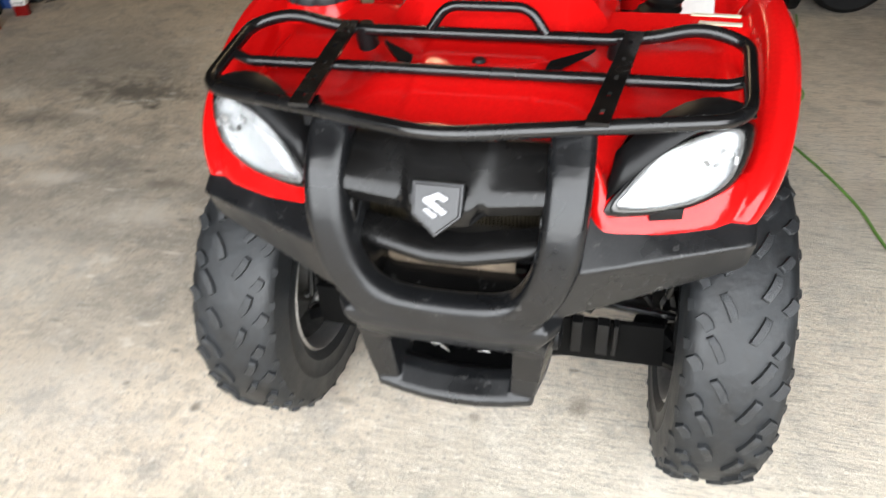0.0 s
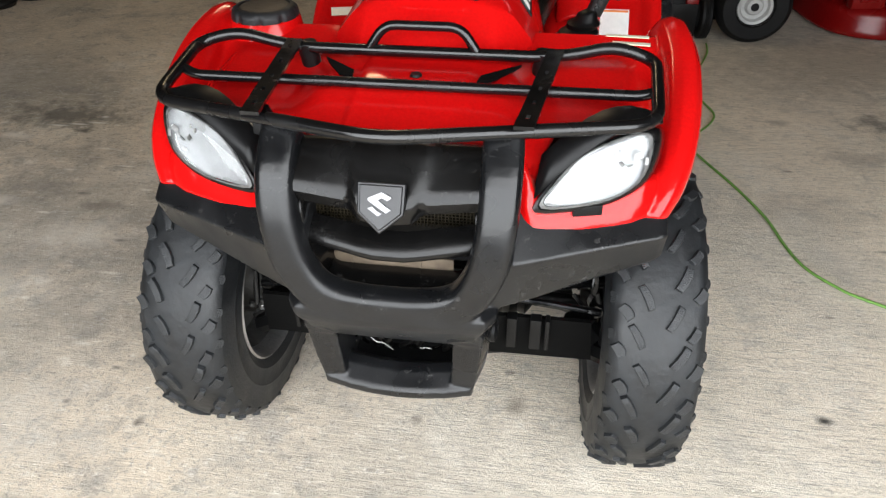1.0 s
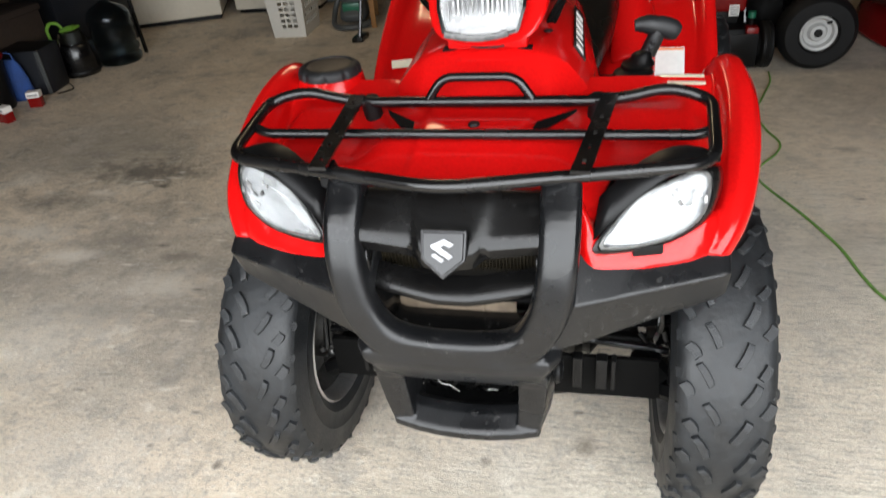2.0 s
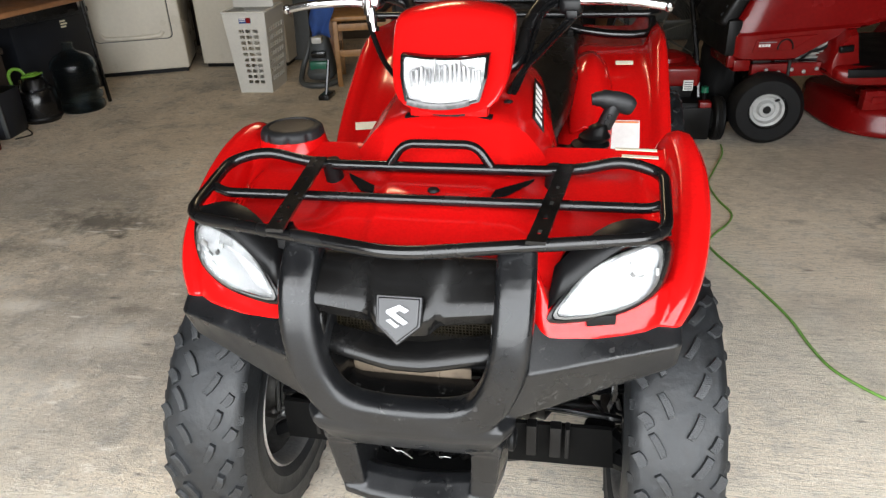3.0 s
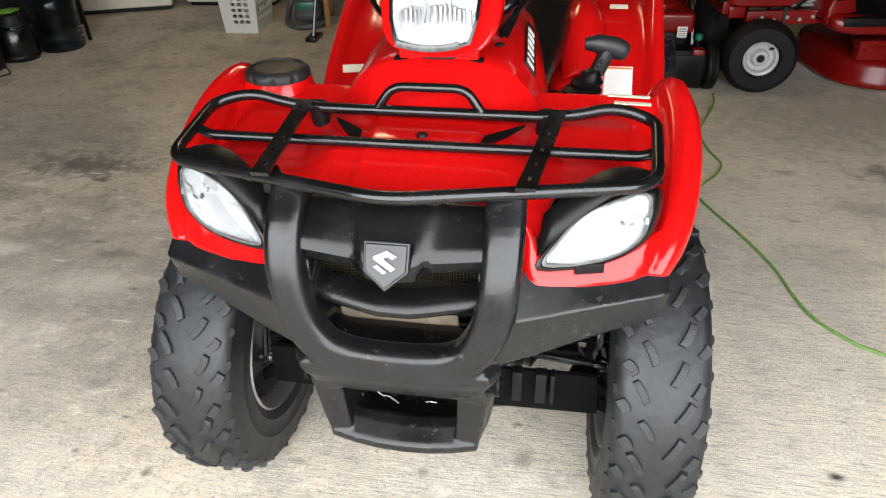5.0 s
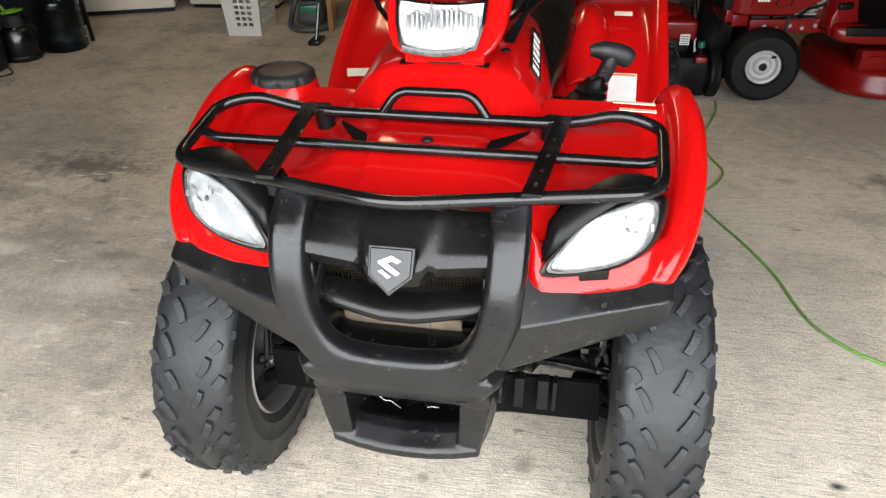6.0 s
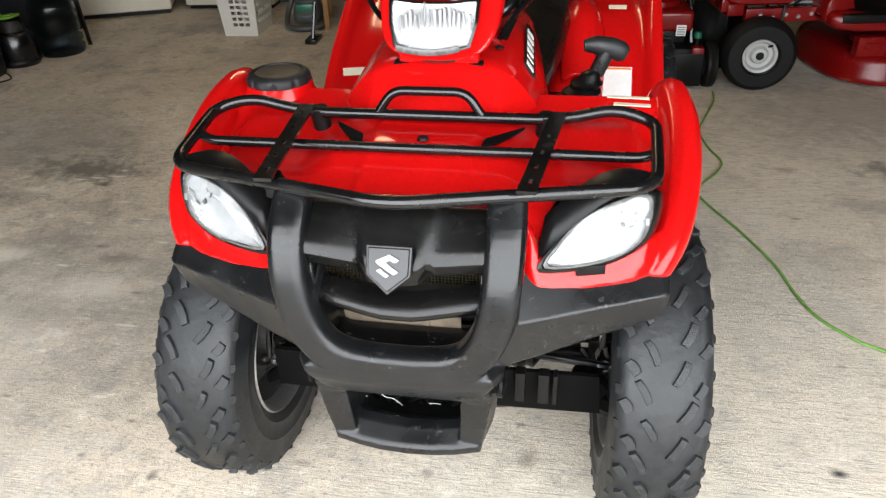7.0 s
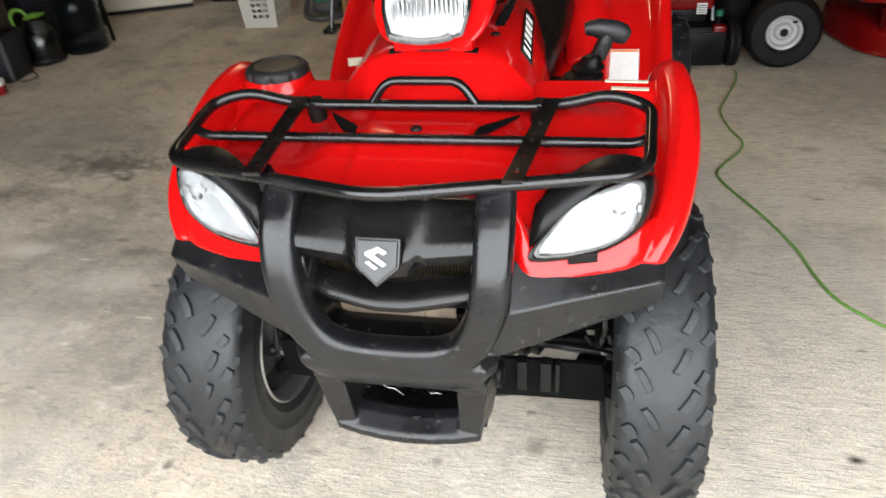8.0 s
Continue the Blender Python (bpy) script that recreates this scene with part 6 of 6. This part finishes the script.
# ---- riding mower ----
def riding_mower():
    """Local x runs from its nose to its tail along the near side, y goes away from the camera."""
    t = thing("riding_mower", "red riding lawn mower with white-rimmed front wheel", "riding mower", pose(1.131, 2.497, 0, 0, 0, 10))

    def wheel(x, y, r, w, rim, name):
        h = new(name)
        h.parent, h.location = t, (x, y, r)
        part("tyre", turned([(rim, -w * 0.40), (rim + 0.012, -w * 0.5), (r - 0.03, -w * 0.5), (r - 0.008, -w * 0.36), (r, -w * 0.1), (r, w * 0.1), (r - 0.008, w * 0.36), (r - 0.03, w * 0.5), (rim + 0.012, w * 0.5), (rim, w * 0.40)], 44, "y", False), TURF, h, "black turf tyre")
        part("rim", turned([(rim + 0.004, -w * 0.47), (rim + 0.006, -w * 0.40), (rim - 0.012, -w * 0.36), (rim - 0.02, -w * 0.22), (rim * 0.55, -w * 0.20), (rim * 0.42, -w * 0.34), (rim * 0.24, -w * 0.36), (rim * 0.2, 0.0), (rim * 0.1, 0.0)], 36, "y", False), WHEEL_WHITE, h, "white steel rim")
        part("axle_cap", turned([(0, -w * 0.40), (0.018, -w * 0.39), (0.021, -w * 0.30), (0.021, 0)], 16, "y"), DEEP, h)
        part("valve", rod((rim * 0.45, -w * 0.30, rim * 0.55), (rim * 0.55, -w * 0.45, rim * 0.68), 0.006, 6), DEEP, h)
        return h

    wheel(0.028, 0.085, 0.179, 0.14, 0.082, "front_wheel").rotation_euler = (0, 0, radians(-9))
    wheel(0.01, 0.60, 0.166, 0.14, 0.080, "front_wheel")
    wheel(1.22, 0.04, 0.25, 0.22, 0.12, "rear_wheel")
    wheel(1.22, 0.80, 0.25, 0.22, 0.12, "rear_wheel")
    # hood: nose at -x, lower edge rising to the tail, a ridge along each side
    rows = []
    for x, zb, zt, y0 in ((-0.172, 0.455, 0.490, 0.24), (-0.167, 0.432, 0.525, 0.19), (-0.155, 0.420, 0.560, 0.155), (-0.132, 0.411, 0.610, 0.132), (-0.098, 0.406, 0.672, 0.122), (-0.052, 0.403, 0.745, 0.12), (0.0, 0.402, 0.805, 0.12), (0.10, 0.401, 0.83, 0.12), (0.150, 0.403, 0.84, 0.12), (0.25, 0.457, 0.85, 0.12), (0.363, 0.518, 0.86, 0.12), (0.46, 0.548, 0.86, 0.12), (0.56, 0.572, 0.86, 0.125), (0.72, 0.605, 0.85, 0.14), (0.76, 0.62, 0.83, 0.17)):
        ridge = min(zt - 0.03, max(zb + 0.02, 0.545 + 0.05 * x))
        side = [(y0 + 0.010, zb), (y0 - 0.010, zb + 0.012), (y0 - 0.014, ridge - 0.012), (y0 + 0.004, ridge), (y0 + 0.016, ridge * 0.4 + zt * 0.6), (y0 + 0.035, zt - 0.02), (y0 + 0.085, zt)]
        rows.append([Vector((x, a, z)) for a, z in side] + [Vector((x, 0.36, zt + 0.015))] + [Vector((x, 0.72 - a, z)) for a, z in reversed(side)])
    hood = soften(part("hood", loft(rows), RED_PAINT, t, "glossy red hood with a ridge along the side"), 0.005, 2)
    flat = lambda y: Matrix.Translation((0.0, y, 0.490)) @ Matrix.Rotation(radians(90), 4, "X")
    spear = soften(part("side_panel", put(prism([(-0.070, -0.040), (0.120, -0.034), (0.232, 0.036), (0.10, 0.030), (-0.056, 0.018)], 0.010), flat(0.110)), RED_PAINT, hood, "raised spear-shaped side panel"), 0.003, 2)
    for x, z, w, h in ((-0.045, 0.004, 0.030, 0.005), (-0.012, 0.004, 0.052, 0.005), (-0.045, -0.014, 0.012, 0.012), (-0.030, -0.014, 0.012, 0.012), (-0.015, -0.014, 0.012, 0.012), (0.0, -0.014, 0.010, 0.012)):
        part("name_bar", put(prism([(x, z), (x + w, z), (x + w, z + h), (x, z + h)], 0.002), flat(0.0995)), GREY_PRINT if h < 0.01 else WHITE_PRINT, spear, smooth=0)
    part("side_arc", put(sweep([(0.085 + 0.036 * math.cos(a), -0.022 + 0.040 * math.sin(a), 0) for a in [radians(-10 + 10 * k) for k in range(21)]], ring(0.004, 6), (0, 0, 1)), flat(0.100)), DEEP, spear)
    part("grille", join(put(box(-0.045, 0.03, -0.20, 0.20, -0.15, 0.15, 0.025, 3), pose(-0.120, 0.36, 0.69, 0, 28, 0)), *[put(box(-0.050, -0.044, -0.17, 0.17, -0.11 + 0.04 * k, -0.095 + 0.04 * k), pose(-0.120, 0.36, 0.69, 0, 28, 0)) for k in range(6)], box(-0.192, -0.118, 0.135, 0.585, 0.425, 0.60, 0.02)), DEEP, t, "black slatted front grille")
    for y in (0.150, 0.595):
        soften(part("headlight", put(prism([(-0.150, 0.205), (-0.06, 0.200), (0.040, 0.208), (0.052, 0.226), (0.02, 0.262), (-0.08, 0.262)], 0.025), flat(y)), POD_REFLECTOR, t, "clear headlight wrapping round the hood"), 0.004, 2)
    part("front_frame", join(box(-0.14, -0.06, 0.13, 0.56, 0.352, 0.408, 0.008), box(-0.17, -0.13, 0.14, 0.18, 0.37, 0.43, 0.006)), RED_PAINT, t, "red steel front frame")
    part("frame_rail", box(-0.05, 1.25, 0.125, 0.165, 0.320, 0.385, 0.004), RED_PAINT, t, "red steel frame rail")
    for k in range(6):
        part("rail_bolt", turned([(0, -0.010), (0.009, -0.008), (0.011, 0)], 8, "y"), ALLOY, t).location = (0.02 + 0.062 * k, 0.124, 0.355 - 0.012 * (k % 2))
    part("axle", rod((0.028, 0.12, 0.18), (0.01, 0.60, 0.175), 0.02), SATIN, t)
    part("axle_beam", box(-0.03, 0.07, 0.18, 0.54, 0.20, 0.32, 0.01), SATIN, t)
    part("spindle", join(rod((0.02, 0.21, 0.16), (0.02, 0.21, 0.40), 0.020), box(-0.030, 0.060, 0.17, 0.23, 0.375, 0.405, 0.006)), GREASE, t)
    part("engine", join(box(0.16, 0.42, 0.21, 0.60, 0.385, 0.60, 0.02), *[box(0.17, 0.40, 0.185, 0.215, 0.392 + 0.020 * k, 0.400 + 0.020 * k) for k in range(6)], put(turned([(0.0, -0.03), (0.035, -0.03), (0.040, 0.0), (0.0, 0.0)], 16, "y"), Matrix.Translation((0.30, 0.19, 0.46)))), ALLOY, t, "finned grey engine block")
    for pts in ([(0.20, 0.17, 0.39), (0.24, 0.155, 0.43), (0.30, 0.15, 0.45), (0.36, 0.16, 0.50)], [(0.17, 0.17, 0.41), (0.22, 0.15, 0.47), (0.27, 0.16, 0.49)]):
        part("engine_hose", tube(pts, 0.007, 6), DEEP, t)
    part("engine_mount", box(0.08, 0.45, 0.18, 0.62, 0.365, 0.392, 0.004), SATIN, t)
    # pedestal, footrest and rear fender
    rows = []
    for x, z0, z1, y0 in ((0.285, 0.345, 0.372, 0.05), (0.30, 0.33, 0.43, 0.035), (0.325, 0.32, 0.50, 0.03), (0.36, 0.32, 0.545, 0.03), (0.395, 0.32, 0.55, 0.035), (0.425, 0.32, 0.43, 0.04), (0.44, 0.32, 0.40, 0.04)):
        rows.append([Vector((x, a, z)) for a, z in ((y0 + 0.02, z0), (y0, z0 + 0.015), (y0 + 0.01, z1 - 0.02), (y0 + 0.04, z1), (0.74 - y0, z1), (0.77 - y0, z1 - 0.02), (0.78 - y0, z0 + 0.015), (0.76 - y0, z0))])
    soften(part("pedestal", loft(rows), RED_PAINT, t, "red pedestal behind the engine"), 0.006, 2)
    part("slot", put(box(-0.034, 0.034, -0.012, 0.012, -0.016, 0.016, 0.010, 3), pose(0.345, 0.030, 0.468, 0, -6, 0)), HOOD, t, "black oval slot")
    rows = []
    for x, z0, z1, y0 in ((0.300, 0.350, 0.375, 0.03), (0.312, 0.325, 0.388, 0.0), (0.345, 0.305, 0.392, -0.02), (0.42, 0.296, 0.388, -0.030), (0.60, 0.292, 0.380, -0.032), (0.90, 0.292, 0.376, -0.03), (0.96, 0.32, 0.50, -0.01), (1.02, 0.40, 0.60, 0.0), (1.20, 0.46, 0.63, 0.0), (1.45, 0.44, 0.60, 0.0), (1.52, 0.40, 0.54, 0.02)):
        rows.append([Vector((x, a, z)) for a, z in ((y0 + 0.03, z0), (y0 + 0.004, z0 + 0.012), (y0, z0 * 0.5 + z1 * 0.5), (y0 + 0.012, z1 - 0.012), (y0 + 0.04, z1), (0.78 - y0, z1), (0.81 - y0, z1 - 0.02), (0.815 - y0, z0 + 0.02), (0.79 - y0, z0))])
    soften(part("body", loft(rows), RED_PAINT, t, "red footrest and rear fender"), 0.006, 2)
    part("footrest_mat", loft([[Vector((x, a, z)) for a, z in ((-0.034 + d, 0.342), (-0.038 + d, 0.352), (-0.030 + d, 0.378), (0.06, 0.396), (0.70, 0.396), (0.06, 0.386))] for x, d in ((0.352, 0.012), (0.40, 0.004), (0.50, 0.0), (0.92, 0.0))]), HOOD, t, "black rubber footrest mat")
    part("seat", join(box(0.95, 1.35, 0.18, 0.64, 0.64, 0.74, 0.04, 3), box(1.30, 1.42, 0.18, 0.64, 0.70, 1.0, 0.04, 3)), VINYL, t, "black vinyl seat")
    part("steering_column", rod((0.42, 0.41, 0.60), (0.62, 0.41, 0.95), 0.025), DEEP, t)
    part("steering_wheel", put(sweep([(0.17 * math.cos(a * math.pi / 16), 0.17 * math.sin(a * math.pi / 16), 0) for a in range(32)], ring(0.014, 8), (0, 0, 1), True), pose(0.63, 0.41, 0.96, 0, -30, 0)), DEEP, t)
    part("dash", box(0.33, 0.48, 0.14, 0.68, 0.62, 0.86, 0.04, 3), DEEP, t, "black dashboard")
    # cutting deck: rounded shell with lip
    rows = []
    for z, g in ((0.020, 0.012), (0.030, 0.016), (0.050, 0.004), (0.118, 0.0), (0.145, -0.012), (0.160, -0.045), (0.166, -0.09)):
        out = []
        for a in range(40):
            q = 2 * math.pi * a / 40
            cx, cy = math.cos(q), math.sin(q)
            w, d = 0.40 + g, 0.42 + g
            out.append(Vector((0.850 + w * math.copysign(abs(cx) ** 0.72, cx), 0.410 + d * math.copysign(abs(cy) ** 0.62, cy), z)))
        rows.append(out)
    part("cutting_deck", loft(rows), RED_PAINT, t, "red stamped steel cutting deck", smooth=50)
    part("deck_bracket", join(box(0.49, 0.65, 0.035, 0.09, 0.160, 0.255, 0.006), box(0.525, 0.615, 0.028, 0.04, 0.190, 0.228, 0.006)), RED_PAINT, t, "red deck bracket")
    part("deck_pulley_cover", put(turned([(0.0, 0.05), (0.09, 0.045), (0.12, 0.02), (0.125, 0.0)], 24), Matrix.Translation((0.72, 0.30, 0.164))), RED_PAINT, t)
    part("deck_lift_rod", rod((0.13, 0.12, 0.40), (0.13, 0.12, 0.24), 0.008), GREASE, t)
    part("deck_label", box(0.66, 0.72, -0.013, -0.008, 0.100, 0.110), CREAM_PRINT, t, smooth=0)
    return t


riding_mower()

# green extension cord
cord_path = [(0.945, 2.50, 0.006), (0.93, 2.36, 0.006), (0.86, 2.14, 0.006), (0.815, 1.98, 0.006), (0.83, 1.80, 0.006), (0.862, 1.67, 0.006), (0.835, 1.57, 0.006), (0.765, 1.46, 0.006), (0.735, 1.38, 0.006), (0.755, 1.29, 0.006), (0.835, 1.105, 0.006), (0.885, 0.97, 0.006), (0.915, 0.866, 0.006), (0.935, 0.74, 0.006), (0.965, 0.635, 0.006), (1.02, 0.56, 0.006), (1.085, 0.505, 0.006), (1.25, 0.43, 0.006), (1.6, 0.35, 0.006)]
solo("extension_cord", tube(cord_path, 0.0043, 8, 6), CORD, "bright green extension cord trailing over the floor", "extension cord", smooth=60)
# black sack and a thin pole standing between the two mowers
rows = []
for z, w, d, lean in ((0.0, 0.14, 0.13, 0.0), (0.05, 0.17, 0.15, 0.0), (0.20, 0.17, 0.15, -0.01), (0.38, 0.15, 0.13, -0.01), (0.55, 0.13, 0.11, 0.0), (0.72, 0.11, 0.09, 0.02), (0.85, 0.06, 0.05, 0.03), (0.90, 0.025, 0.025, 0.035)):
    rows.append([Vector((lean + w * (1 + 0.12 * math.sin(5 * a + z * 9)) * math.cos(a), d * (1 + 0.12 * math.sin(5 * a + z * 9)) * math.sin(a), z)) for a in [2 * math.pi * k / 30 for k in range(30)]])
solo("storage_sack", loft(rows), DEEP, "black folded cloth sack standing between the mowers", "sack", pose(1.04, 3.02, 0), smooth=60)
pole = thing("steel_pole", "thin black steel pole with a round foot", "pole", pose(0.93, 3.0, 0))
part("pole", rod((0, 0, 0.01), (0.0, 0.02, 1.3), 0.013, 10), SATIN, pole)
part("foot", turned([(0.0, 0.02), (0.05, 0.016), (0.07, 0.0), (0, 0)], 20), SATIN, pole)
